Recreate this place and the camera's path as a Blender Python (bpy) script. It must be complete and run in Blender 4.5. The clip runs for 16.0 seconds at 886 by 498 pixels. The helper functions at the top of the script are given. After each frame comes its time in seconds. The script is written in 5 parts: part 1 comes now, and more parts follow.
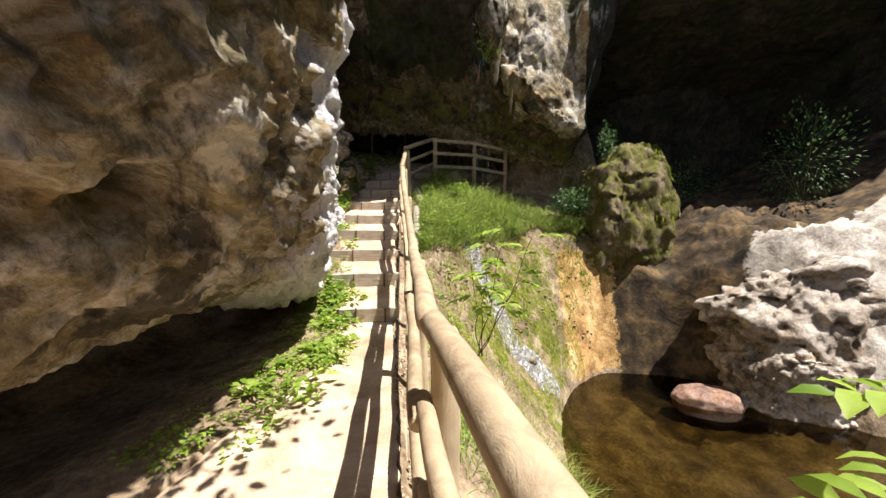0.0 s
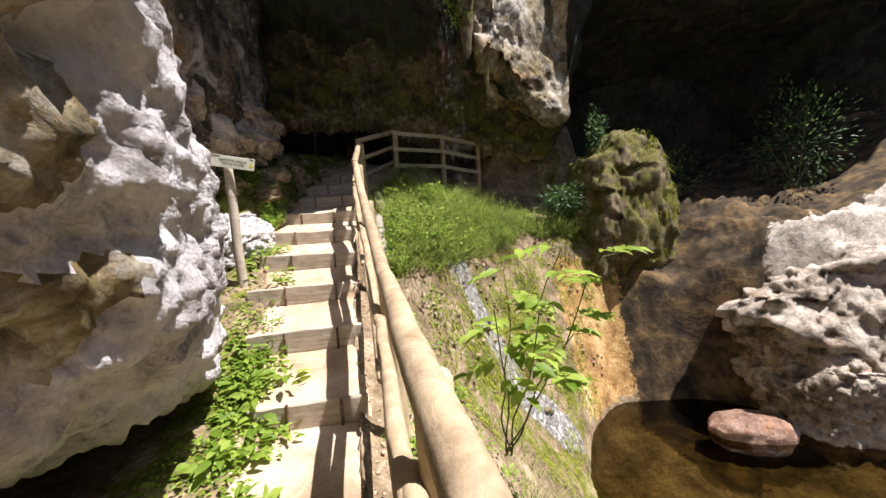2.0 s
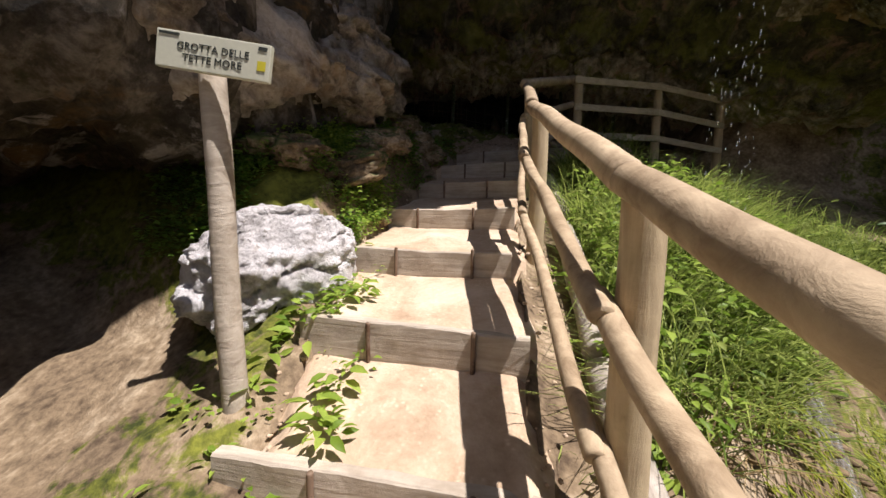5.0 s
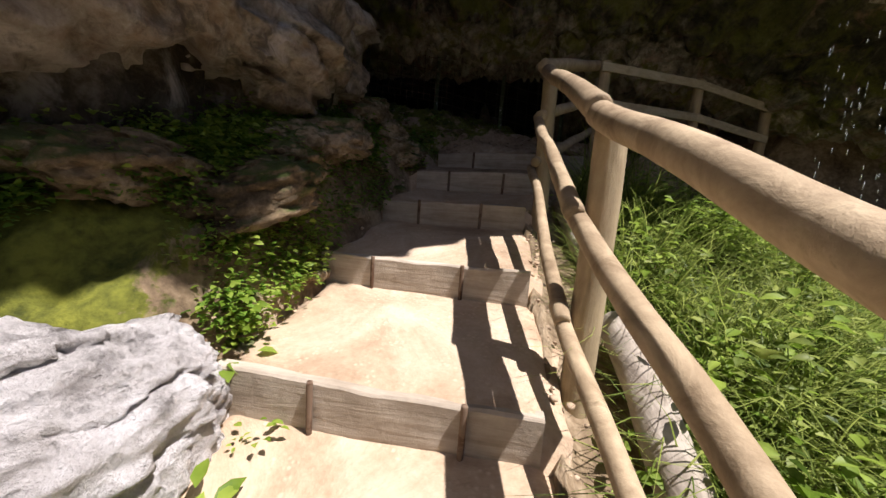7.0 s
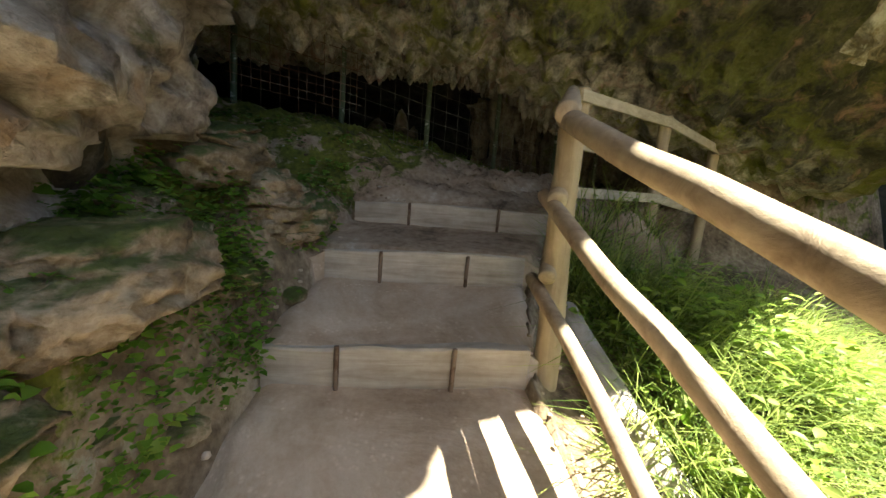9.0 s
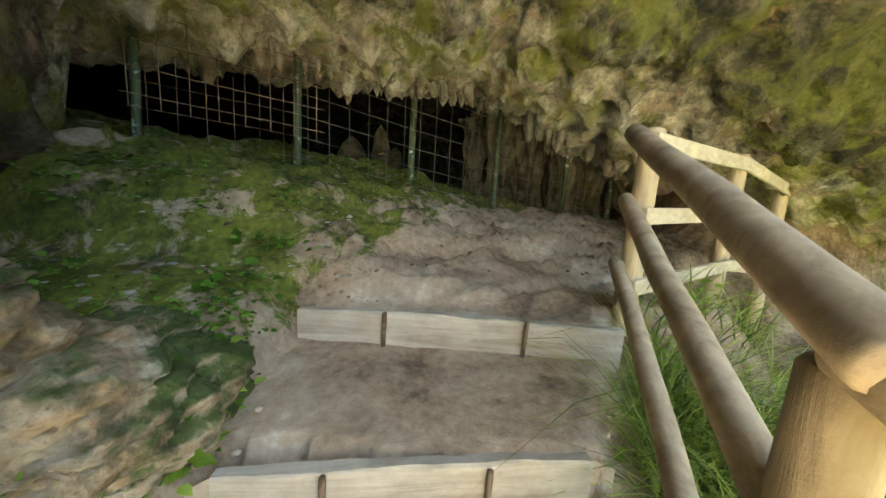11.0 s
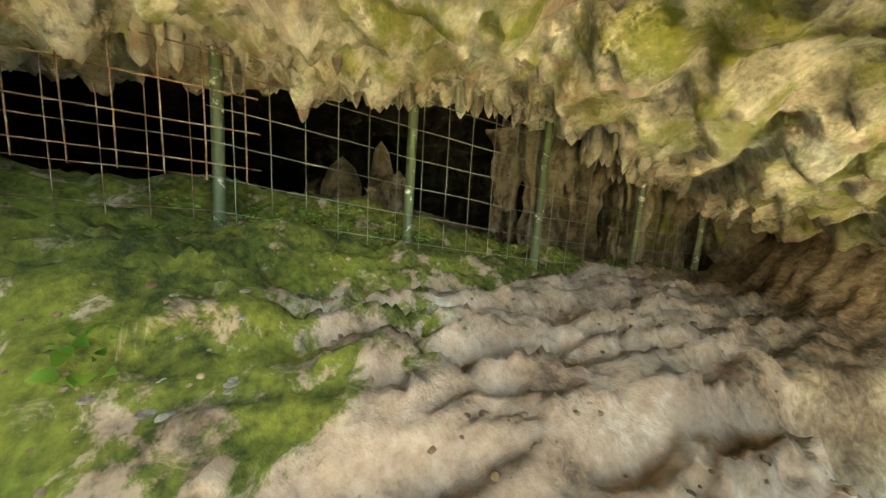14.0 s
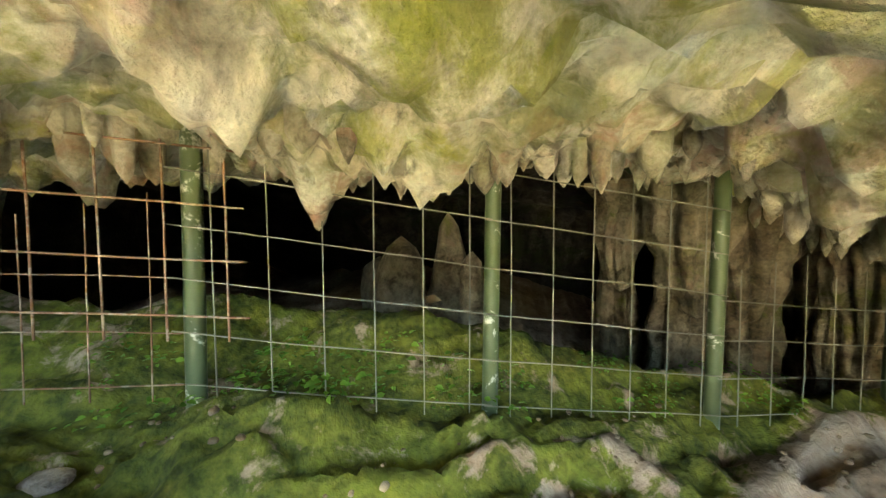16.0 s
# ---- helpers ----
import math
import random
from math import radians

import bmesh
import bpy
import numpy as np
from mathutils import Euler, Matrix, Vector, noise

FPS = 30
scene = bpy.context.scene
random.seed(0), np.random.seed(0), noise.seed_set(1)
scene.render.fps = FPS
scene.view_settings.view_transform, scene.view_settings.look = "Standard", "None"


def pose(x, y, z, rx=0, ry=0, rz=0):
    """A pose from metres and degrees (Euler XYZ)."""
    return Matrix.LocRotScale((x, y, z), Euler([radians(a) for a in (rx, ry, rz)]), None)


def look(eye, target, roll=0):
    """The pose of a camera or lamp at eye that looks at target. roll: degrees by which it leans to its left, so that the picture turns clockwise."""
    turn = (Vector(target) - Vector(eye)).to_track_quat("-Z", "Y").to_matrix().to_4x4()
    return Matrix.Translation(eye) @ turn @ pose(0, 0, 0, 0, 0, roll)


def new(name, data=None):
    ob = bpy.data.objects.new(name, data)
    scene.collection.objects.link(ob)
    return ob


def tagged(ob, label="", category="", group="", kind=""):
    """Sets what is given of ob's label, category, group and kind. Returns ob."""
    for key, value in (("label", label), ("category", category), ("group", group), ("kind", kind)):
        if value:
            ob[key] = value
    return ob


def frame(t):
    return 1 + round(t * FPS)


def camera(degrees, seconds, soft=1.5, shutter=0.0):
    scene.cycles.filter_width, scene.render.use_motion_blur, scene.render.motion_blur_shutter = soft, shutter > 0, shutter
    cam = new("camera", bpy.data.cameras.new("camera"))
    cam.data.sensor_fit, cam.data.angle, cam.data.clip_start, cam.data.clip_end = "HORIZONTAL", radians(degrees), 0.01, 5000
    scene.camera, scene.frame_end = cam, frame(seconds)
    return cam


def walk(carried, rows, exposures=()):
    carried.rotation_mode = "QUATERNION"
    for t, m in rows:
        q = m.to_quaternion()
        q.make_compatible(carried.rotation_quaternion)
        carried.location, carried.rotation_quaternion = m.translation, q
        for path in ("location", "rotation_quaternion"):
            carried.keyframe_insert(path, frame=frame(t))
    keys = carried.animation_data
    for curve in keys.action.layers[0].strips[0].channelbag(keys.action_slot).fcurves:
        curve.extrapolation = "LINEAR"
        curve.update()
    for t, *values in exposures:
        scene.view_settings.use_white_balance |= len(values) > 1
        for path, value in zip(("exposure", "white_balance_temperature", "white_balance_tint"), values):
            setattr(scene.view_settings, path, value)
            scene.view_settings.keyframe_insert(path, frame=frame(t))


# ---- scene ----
cam = camera(105.3, 16.0)
PATH = [
    (0, (0.774, 0.086, 1.349), (0.727, 2.073, 1.124), -0.6),
    (0.5, (0.621, 0.511, 1.382), (0.604, 2.498, 1.159), -1.4),
    (1, (0.558, 1.004, 1.384), (0.555, 2.993, 1.171), -2.8),
    (1.5, (0.455, 1.484, 1.388), (0.607, 3.468, 1.189), -3.2),
    (2, (0.48, 1.94, 1.348), (0.679, 3.922, 1.163), -3.8),
    (2.5, (0.42, 2.462, 1.339), (0.517, 4.453, 1.169), -3.0),
    (3, (0.322, 2.941, 1.379), (0.217, 4.93, 1.198), -2.1),
    (3.5, (0.236, 3.407, 1.406), (-0.08, 5.374, 1.227), -1.2),
    (4, (0.081, 3.876, 1.422), (-0.334, 5.822, 1.22), 0.9),
    (4.2, (0.012, 4.059, 1.446), (-0.496, 5.983, 1.251), -0.0),
    (6.3, (-0.331, 5.559, 1.843), (-0.793, 7.47, 1.475), 1.2),
    (6.5, (-0.324, 5.608, 1.915), (-0.746, 7.522, 1.516), 2.0),
    (7, (-0.494, 5.973, 1.944), (-0.863, 7.913, 1.626), 3.5),
    (7.5, (-0.679, 6.297, 2.25), (-0.841, 8.264, 1.926), 2.4),
    (8, (-0.702, 6.701, 2.32), (-0.741, 8.655, 1.897), 2.5),
    (8.5, (-0.814, 7.011, 2.435), (-0.788, 8.964, 2.006), 3.5),
    (9, (-0.928, 7.287, 2.561), (-0.742, 9.248, 2.215), 4.0),
    (9.5, (-0.888, 7.559, 2.7), (-0.645, 9.521, 2.4), 3.6),
    (9.7, (-0.902, 7.657, 2.729), (-0.616, 9.611, 2.416), 3.8),
    (11.8, (-0.888, 8.759, 3.175), (-0.646, 10.705, 2.779), 3.2),
    (12, (-0.864, 8.842, 3.165), (-0.59, 10.779, 2.749), 3.4),
    (12.5, (-0.729, 9.106, 3.267), (-0.608, 11.071, 2.918), 1.1),
    (13, (-0.737, 9.316, 3.362), (-0.749, 11.292, 3.052), 0.1),
    (13.5, (-0.743, 9.553, 3.468), (-0.633, 11.507, 3.057), 2.8),
    (14, (-0.651, 9.751, 3.476), (-0.564, 11.715, 3.108), 3.4),
    (14.5, (-0.668, 9.996, 3.685), (-0.895, 11.976, 3.513), 0.6),
    (15, (-0.83, 10.227, 3.746), (-1.106, 12.198, 3.555), -0.0),
    (15.5, (-0.849, 10.42, 3.738), (-1.097, 12.394, 3.535), 0.1),
    (16, (-0.752, 10.733, 3.82), (-1.105, 12.696, 3.672), -0.5),
]
EXPOSURES = [(0, 1.35, 6400, 13), (3, 1.1, 6250, 18), (4, 0.85, 6300, 18), (7, 0.85, 6350, 18), (7.5, 1.15, 6350, 18), (8, 1.65, 6450, 12), (9, 3.0, 6600, 3), (9.5, 3.65, 6800, -4), (12, 5.1, 7000, -6), (12.5, 5.1, 7400, -7), (13, 5.65, 7700, -6), (14, 6.0, 8000, -5), (15, 6.2, 7900, -5), (16, 6.55, 7400, -4)]
walk(cam, [(t, look(eye, target, roll)) for t, eye, target, roll in PATH], EXPOSURES)

# ---- light ----
world = bpy.data.worlds.new("world")
scene.world = world
world.use_nodes = True
SUN_EL, SUN_AZ = 66.0, 106.0   # degrees; azimuth clockwise from +y
sky = world.node_tree.nodes.new("ShaderNodeTexSky")
sky.sky_type = "NISHITA"
sky.sun_disc = False
sky.sun_elevation = radians(SUN_EL)
sky.sun_rotation = radians(SUN_AZ)
wbg = world.node_tree.nodes["Background"]
wbg.inputs["Strength"].default_value = 0.052
world.node_tree.links.new(sky.outputs[0], wbg.inputs[0])
sun = new("sun", bpy.data.lights.new("sun", "SUN"))
sun.data.energy = 4.6
sun.data.angle = radians(0.5)
sun.data.color = (1.0, 0.97, 0.91)
SUN_DIR = Vector((math.sin(radians(SUN_AZ)) * math.cos(radians(SUN_EL)), math.cos(radians(SUN_AZ)) * math.cos(radians(SUN_EL)), math.sin(radians(SUN_EL))))
sun.matrix_world = look((0, 0, 30), Vector((0, 0, 30)) - SUN_DIR)


# ---- noise in numpy ----
PERM = np.random.RandomState(7).permutation(4096)
GRAD = np.random.RandomState(8).normal(size=(4096, 3))
GRAD /= np.linalg.norm(GRAD, axis=1)[:, None]


def cell_hash(i, j, k):
    return PERM[(PERM[(PERM[i & 4095] + j) & 4095] + k) & 4095]


def perlin(p):
    """Gradient noise at points p (n, 3), about -0.7 to 0.7."""
    p = np.asarray(p, float)
    i = np.floor(p).astype(int)
    f = p - i
    w = f * f * f * (f * (f * 6 - 15) + 10)
    total = np.zeros(len(p))
    for dx in (0, 1):
        for dy in (0, 1):
            for dz in (0, 1):
                g = GRAD[cell_hash(i[:, 0] + dx, i[:, 1] + dy, i[:, 2] + dz)]
                dot = g[:, 0] * (f[:, 0] - dx) + g[:, 1] * (f[:, 1] - dy) + g[:, 2] * (f[:, 2] - dz)
                total += dot * (w[:, 0] if dx else 1 - w[:, 0]) * (w[:, 1] if dy else 1 - w[:, 1]) * (w[:, 2] if dz else 1 - w[:, 2])
    return total


def fbm(p, octaves=4, gain=0.5):
    p = np.asarray(p, float)
    out, a = np.zeros(len(p)), 1.0
    for k in range(octaves):
        out += a * perlin(p * 2.03 ** k + 17.3 * k)
        a *= gain
    return out


def ridged(p, octaves=4, gain=0.5):
    p = np.asarray(p, float)
    out, a = np.zeros(len(p)), 1.0
    for k in range(octaves):
        out += a * (0.5 - np.abs(perlin(p * 2.1 ** k + 9.1 * k)) * 1.6)
        a *= gain
    return out


def worley(p):
    """Distance to the nearest of one random point a cell."""
    p = np.asarray(p, float)
    i = np.floor(p).astype(int)
    best = np.full(len(p), 9.0)
    for dx in (-1, 0, 1):
        for dy in (-1, 0, 1):
            for dz in (-1, 0, 1):
                c = i + (dx, dy, dz)
                q = c + GRAD[cell_hash(c[:, 0], c[:, 1], c[:, 2])] * 0.5 + 0.5
                best = np.minimum(best, ((p - q) ** 2).sum(1))
    return np.sqrt(best)


def smooth(a, b, v):
    t = np.clip((np.asarray(v, float) - a) / (b - a), 0, 1)
    return t * t * (3 - 2 * t)


def line(v, xs, ys):
    """Smoothed linear interpolation."""
    v = np.asarray(v, float)
    return (np.interp(v - 0.12, xs, ys) + np.interp(v, xs, ys) + np.interp(v + 0.12, xs, ys)) / 3


# ---- mesh helpers ----
def mesh_of(name, verts, faces, material=None, shade=True):
    me = bpy.data.meshes.new(name)
    verts, faces = np.asarray(verts, np.float32), np.asarray(faces, np.int32)
    n = faces.shape[1]
    me.vertices.add(len(verts))
    me.vertices.foreach_set("co", verts.ravel())
    me.loops.add(faces.size)
    me.loops.foreach_set("vertex_index", faces.ravel())
    me.polygons.add(len(faces))
    me.polygons.foreach_set("loop_start", np.arange(0, faces.size, n, dtype=np.int32))
    if shade:
        me.polygons.foreach_set("use_smooth", np.ones(len(faces), bool))
    me.update(calc_edges=True)
    me.validate()
    if material:
        me.materials.append(material)
    return me


def grid_faces(nu, nv, flip=False, wrap=False):
    i, j = np.meshgrid(np.arange(nu - (0 if wrap else 1)), np.arange(nv - 1), indexing="ij")
    a = i * nv + j
    b = ((i + 1) % nu) * nv + j
    f = np.stack([a, b, b + 1, a + 1], -1).reshape(-1, 4)
    return f[:, ::-1] if flip else f


def grid_normals(p, nu, nv):
    g = p.reshape(nu, nv, 3)
    n = np.cross(np.gradient(g, axis=0), np.gradient(g, axis=1)).reshape(-1, 3)
    return n / (np.linalg.norm(n, axis=1)[:, None] + 1e-9)


def axis_of(*stretches):
    """Grid coordinates from (start, end, step) stretches laid end to end."""
    out = []
    for a, b, s in stretches:
        out.extend(np.arange(a, b - 1e-6, s))
    out.append(stretches[-1][1])
    return np.array(out)


def attach(ob, parent):
    ob.parent = parent
    return ob


def part(name, data, material, parent, label=""):
    """One mesh object under a thing or a part; data: a bmesh or a mesh."""
    if isinstance(data, bmesh.types.BMesh):
        me = bpy.data.meshes.new(name)
        data.to_mesh(me)
        data.free()
    else:
        me = data
    if material:
        me.materials.clear()
        me.materials.append(material)
    ob = new(name, me)
    ob.parent = parent
    if label:
        ob["label"] = label
    return ob


def thing(name, m, label, category, group="", kind=""):
    ob = new(name)
    ob.matrix_basis = m
    ob.empty_display_size = 0.1
    return tagged(ob, label, category, group, kind)


def pole_mesh(name, a, b, r0, r1, material, seg=12, rings=14, wob=0.006, seed=0):
    """A slightly crooked round pole from a to b, with rounded ends."""
    a, b = np.array(a, float), np.array(b, float)
    axis = b - a
    length = np.linalg.norm(axis)
    axis /= length
    side = np.cross(axis, (0.3, 0.2, 1.0) if abs(axis[2]) < 0.9 else (1.0, 0.1, 0.0))
    side /= np.linalg.norm(side)
    up = np.cross(axis, side)
    s = np.concatenate([[0, 0.005 / length, 0.012 / length], np.linspace(0.06, 0.94, rings), [1 - 0.012 / length, 1 - 0.005 / length, 1]])
    verts = []
    for k, t in enumerate(s):
        r = r0 + (r1 - r0) * t
        edge = min(t, 1 - t) * length
        if edge < 0.012:
            r *= 0.86 + 0.14 * edge / 0.012
        ang = np.linspace(0, 2 * math.pi, seg, endpoint=False)
        c = a + axis * t * length
        base = np.stack([np.full(seg, seed * 3.7), np.full(seg, t * length * 2.2), ang * 0], 1)
        off = perlin(base[:1] + (0.5, 0.3, 0.7))[0] * wob * 2
        off2 = perlin(base[:1] + (4.5, 8.3, 2.7))[0] * wob * 2
        rr = r * (1 + 0.06 * perlin(np.stack([np.cos(ang) * 1.2 + seed, np.sin(ang) * 1.2, np.full(seg, t * length * 3)], 1)))
        verts.append(c + side * off + up * off2 + np.outer(np.cos(ang) * rr, side) + np.outer(np.sin(ang) * rr, up))
    n = len(s)
    v = np.concatenate(verts + [[a - axis * 0.0], [b]])
    # ring index = k * seg + i
    quads = []
    for k in range(n - 1):
        for i in range(seg):
            j = (i + 1) % seg
            quads.append((k * seg + i, k * seg + j, (k + 1) * seg + j, (k + 1) * seg + i))
    me = bpy.data.meshes.new(name)
    tris = [(n * seg, (i + 1) % seg, i) for i in range(seg)] + [(n * seg + 1, (n - 1) * seg + i, (n - 1) * seg + (i + 1) % seg) for i in range(seg)]
    me.from_pydata(v.tolist(), [], quads + tris)
    me.polygons.foreach_set("use_smooth", np.ones(len(me.polygons), bool))
    me.update()
    if material:
        me.materials.append(material)
    return me


def blob_mesh(name, radii, material, seed=0, sub=5, rough=0.22, scale=1.4, pits=0.0, flat=0.0):
    """A rough stone round the origin: a displaced ball, optionally pitted and flattened below."""
    bm = bmesh.new()
    bmesh.ops.create_icosphere(bm, subdivisions=sub, radius=1)
    co = np.array([v.co for v in bm.verts])
    n = co.copy()
    d = rough * fbm(n * scale + seed * 5.1, 4, 0.55) + 0.35 * rough * ridged(n * scale * 2.3 + seed, 3)
    d += 0.16 * rough * ridged(n * scale * 6 + seed, 3) + 0.25 * rough * np.floor(3 * fbm(n * scale * 1.6 + seed * 2, 2)) / 3
    if pits:
        d -= pits * np.exp(-(worley(n * 5.5 + seed) / 0.28) ** 2)
    co = n * (1 + d)[:, None]
    # squarer, more angular outline
    co = np.sign(co) * np.abs(co) ** 0.85
    if flat:
        co[:, 2] = np.where(co[:, 2] < -flat, -flat + (co[:, 2] + flat) * 0.15, co[:, 2])
    co *= radii
    for v, c in zip(bm.verts, co):
        v.co = c
    for f in bm.faces:
        f.smooth = True
    me = bpy.data.meshes.new(name)
    bm.to_mesh(me)
    bm.free()
    me.materials.append(material)
    return me


def box_bm(sx, sy, sz, bevel=0.006, seg=2, m=None):
    bm = bmesh.new()
    bmesh.ops.create_cube(bm, size=1)
    bmesh.ops.scale(bm, vec=(sx, sy, sz), verts=bm.verts)
    if bevel:
        bmesh.ops.bevel(bm, geom=bm.edges[:], offset=bevel, segments=seg, affect="EDGES", profile=0.6)
    if m is not None:
        bmesh.ops.transform(bm, matrix=m, verts=bm.verts)
    return bm


# ---- materials ----
def node_kit(name, rough=0.85):
    mat = bpy.data.materials.new(name)
    mat.use_nodes = True
    nt = mat.node_tree
    bsdf = nt.nodes["Principled BSDF"]
    bsdf.inputs["Roughness"].default_value = rough
    bsdf.inputs["Specular IOR Level"].default_value = 0.3

    def add(kind, **inputs):
        n = nt.nodes.new("ShaderNode" + kind)
        for k, v in inputs.items():
            key = k.replace("_", " ")
            if isinstance(v, bpy.types.NodeSocket):
                nt.links.new(v, n.inputs[key])
            else:
                n.inputs[key].default_value = v
        return n
    return mat, nt, bsdf, add


def coords(nt, kind="Object"):
    return nt.nodes.new("ShaderNodeTexCoord").outputs[kind]


def position(nt):
    return nt.nodes.new("ShaderNodeNewGeometry").outputs["Position"]


def ramp(nt, value, stops):
    n = nt.nodes.new("ShaderNodeValToRGB")
    e = n.color_ramp.elements
    while len(e) < len(stops):
        e.new(0.5)
    for el, (p, c) in zip(e, stops):
        el.position = p
        el.color = (*c, 1) if len(c) == 3 else c
    nt.links.new(value, n.inputs[0])
    return n.outputs[0]


def mix(nt, fac, a, b, mode="MIX"):
    n = nt.nodes.new("ShaderNodeMix")
    n.data_type = "RGBA"
    n.blend_type = mode
    for key, v in ((0, fac), (6, a), (7, b)):
        if isinstance(v, bpy.types.NodeSocket):
            nt.links.new(v, n.inputs[key])
        else:
            n.inputs[key].default_value = v if key == 0 else (*v, 1)
    return n.outputs[2]


def math_node(nt, op, a, b=0.0):
    n = nt.nodes.new("ShaderNodeMath")
    n.operation = op
    n.use_clamp = True
    for key, v in ((0, a), (1, b)):
        if isinstance(v, bpy.types.NodeSocket):
            nt.links.new(v, n.inputs[key])
        else:
            n.inputs[key].default_value = v
    return n.outputs[0]


def noise_tex(nt, add, vec, scale, detail=6, rough=0.6, dist=0.0):
    n = add("TexNoise", Vector=vec, Scale=scale, Detail=detail, Roughness=rough, Distortion=dist)
    return n.outputs["Fac"]


def bump(nt, bsdf, height, strength, distance, normal=None):
    n = nt.nodes.new("ShaderNodeBump")
    n.inputs["Strength"].default_value = strength
    n.inputs["Distance"].default_value = distance
    nt.links.new(height, n.inputs["Height"])
    if normal is not None:
        nt.links.new(normal, n.inputs["Normal"])
    nt.links.new(n.outputs[0], bsdf.inputs["Normal"])
    return n.outputs[0]


def rock_material(name, dark, mid, light, stain=(0.30, 0.17, 0.07), stain_at=0.6, moss=(0.075, 0.10, 0.02), moss_at=2.0, moss_up=0.0, rough=0.85, pit=0.5, size=1.0, lichen=0.0, moss_to=None, dark_at=0.58, moss_from=None, pale_from=None, pale=(0.62, 0.55, 0.42), patches=()):
    """Limestone: three tones, rusty stains, optional moss, pits and fine relief. moss_at: the noise level above which moss grows."""
    mat, nt, bsdf, add = node_kit(name, rough)
    p = position(nt)
    big = noise_tex(nt, add, p, 0.9 * size, 5, 0.6, 0.4)
    med = noise_tex(nt, add, p, 4.5 * size, 8, 0.68, 0.3)
    fine = noise_tex(nt, add, p, 28 * size, 8, 0.7)
    both = math_node(nt, "ADD", math_node(nt, "MULTIPLY", big, 0.4), math_node(nt, "ADD", math_node(nt, "MULTIPLY", med, 0.42), math_node(nt, "MULTIPLY", fine, 0.18)))
    col = ramp(nt, both, [(0.41, dark), (0.49, mid), (0.58, light)])
    if pale_from:
        # pale calcite takes over further in from front tones darkened for shade
        py = nt.nodes.new("ShaderNodeSeparateXYZ")
        nt.links.new(p, py.inputs[0])
        pr = nt.nodes.new("ShaderNodeMapRange")
        pr.inputs["From Min"].default_value, pr.inputs["From Max"].default_value = pale_from
        nt.links.new(py.outputs["Y"], pr.inputs["Value"])
        pf = ramp(nt, math_node(nt, "ADD", math_node(nt, "MULTIPLY", pr.outputs[0], 0.6), math_node(nt, "MULTIPLY", med, 0.6)), [(0.38, (0, 0, 0)), (0.72, (1, 1, 1))])
        col = mix(nt, math_node(nt, "MULTIPLY", pf, 0.85), col, ramp(nt, both, [(0.38, tuple(x * 0.4 for x in pale)), (0.5, pale), (0.6, tuple(min(1, x * 1.3) for x in pale))]))
    st = noise_tex(nt, add, p, 1.7 * size, 6, 0.65, 1.0)
    col = mix(nt, math_node(nt, "MULTIPLY", ramp(nt, st, [(stain_at, (0, 0, 0)), (stain_at + 0.12, (1, 1, 1))]), 0.75), col, stain)
    dk = noise_tex(nt, add, p, 3.1 * size, 7, 0.7, 0.6)
    col = mix(nt, math_node(nt, "MULTIPLY", ramp(nt, dk, [(dark_at, (0, 0, 0)), (dark_at + 0.09, (1, 1, 1))]), 0.62), col, tuple(c * 0.45 for c in dark))
    for tone, scale, level, strength in patches:
        pt = noise_tex(nt, add, p, scale, 7, 0.68, 0.7)
        amount = math_node(nt, "MULTIPLY", ramp(nt, pt, [(level, (0, 0, 0)), (level + 0.07, (1, 1, 1))]), strength)
        if pale_from:
            amount = math_node(nt, "MULTIPLY", amount, pr.outputs[0])
        col = mix(nt, amount, col, mix(nt, fine, tuple(c * 0.6 for c in tone), tuple(min(1, c * 1.35) for c in tone)))
    if lichen:
        li = noise_tex(nt, add, p, 9 * size, 6, 0.7, 0.5)
        col = mix(nt, math_node(nt, "MULTIPLY", ramp(nt, li, [(0.60, (0, 0, 0)), (0.68, (1, 1, 1))]), lichen), col, (0.62, 0.60, 0.52))
    if moss_at < 1.5:
        mo = noise_tex(nt, add, p, 1.3 * size, 8, 0.72, 0.5)
        sep = nt.nodes.new("ShaderNodeSeparateXYZ")
        nt.links.new(nt.nodes.new("ShaderNodeNewGeometry").outputs["Normal"], sep.inputs[0])
        up = math_node(nt, "MULTIPLY", sep.outputs["Z"], moss_up)
        m = ramp(nt, math_node(nt, "ADD", mo, up), [(moss_at, (0, 0, 0)), (moss_at + 0.1, (1, 1, 1))])
        if moss_to:
            # moss needs daylight: it thins out deeper in the cave
            sy = nt.nodes.new("ShaderNodeSeparateXYZ")
            nt.links.new(p, sy.inputs[0])
            mr = nt.nodes.new("ShaderNodeMapRange")
            mr.inputs["From Min"].default_value, mr.inputs["From Max"].default_value = moss_to
            mr.inputs["To Min"].default_value, mr.inputs["To Max"].default_value = 1.0, 0.12
            nt.links.new(sy.outputs["Y"], mr.inputs["Value"])
            m = math_node(nt, "MULTIPLY", m, mr.outputs[0])
            if moss_from:
                mf = nt.nodes.new("ShaderNodeMapRange")
                mf.inputs["From Min"].default_value, mf.inputs["From Max"].default_value = moss_from
                nt.links.new(sy.outputs["Y"], mf.inputs["Value"])
                m = math_node(nt, "MULTIPLY", m, mf.outputs[0])
        mg = noise_tex(nt, add, p, 40, 5, 0.7)
        mc = mix(nt, mg, tuple(c * 0.5 for c in moss), tuple(min(1, c * 1.7) for c in moss))
        col = mix(nt, math_node(nt, "MULTIPLY", m, 0.9), col, mc)
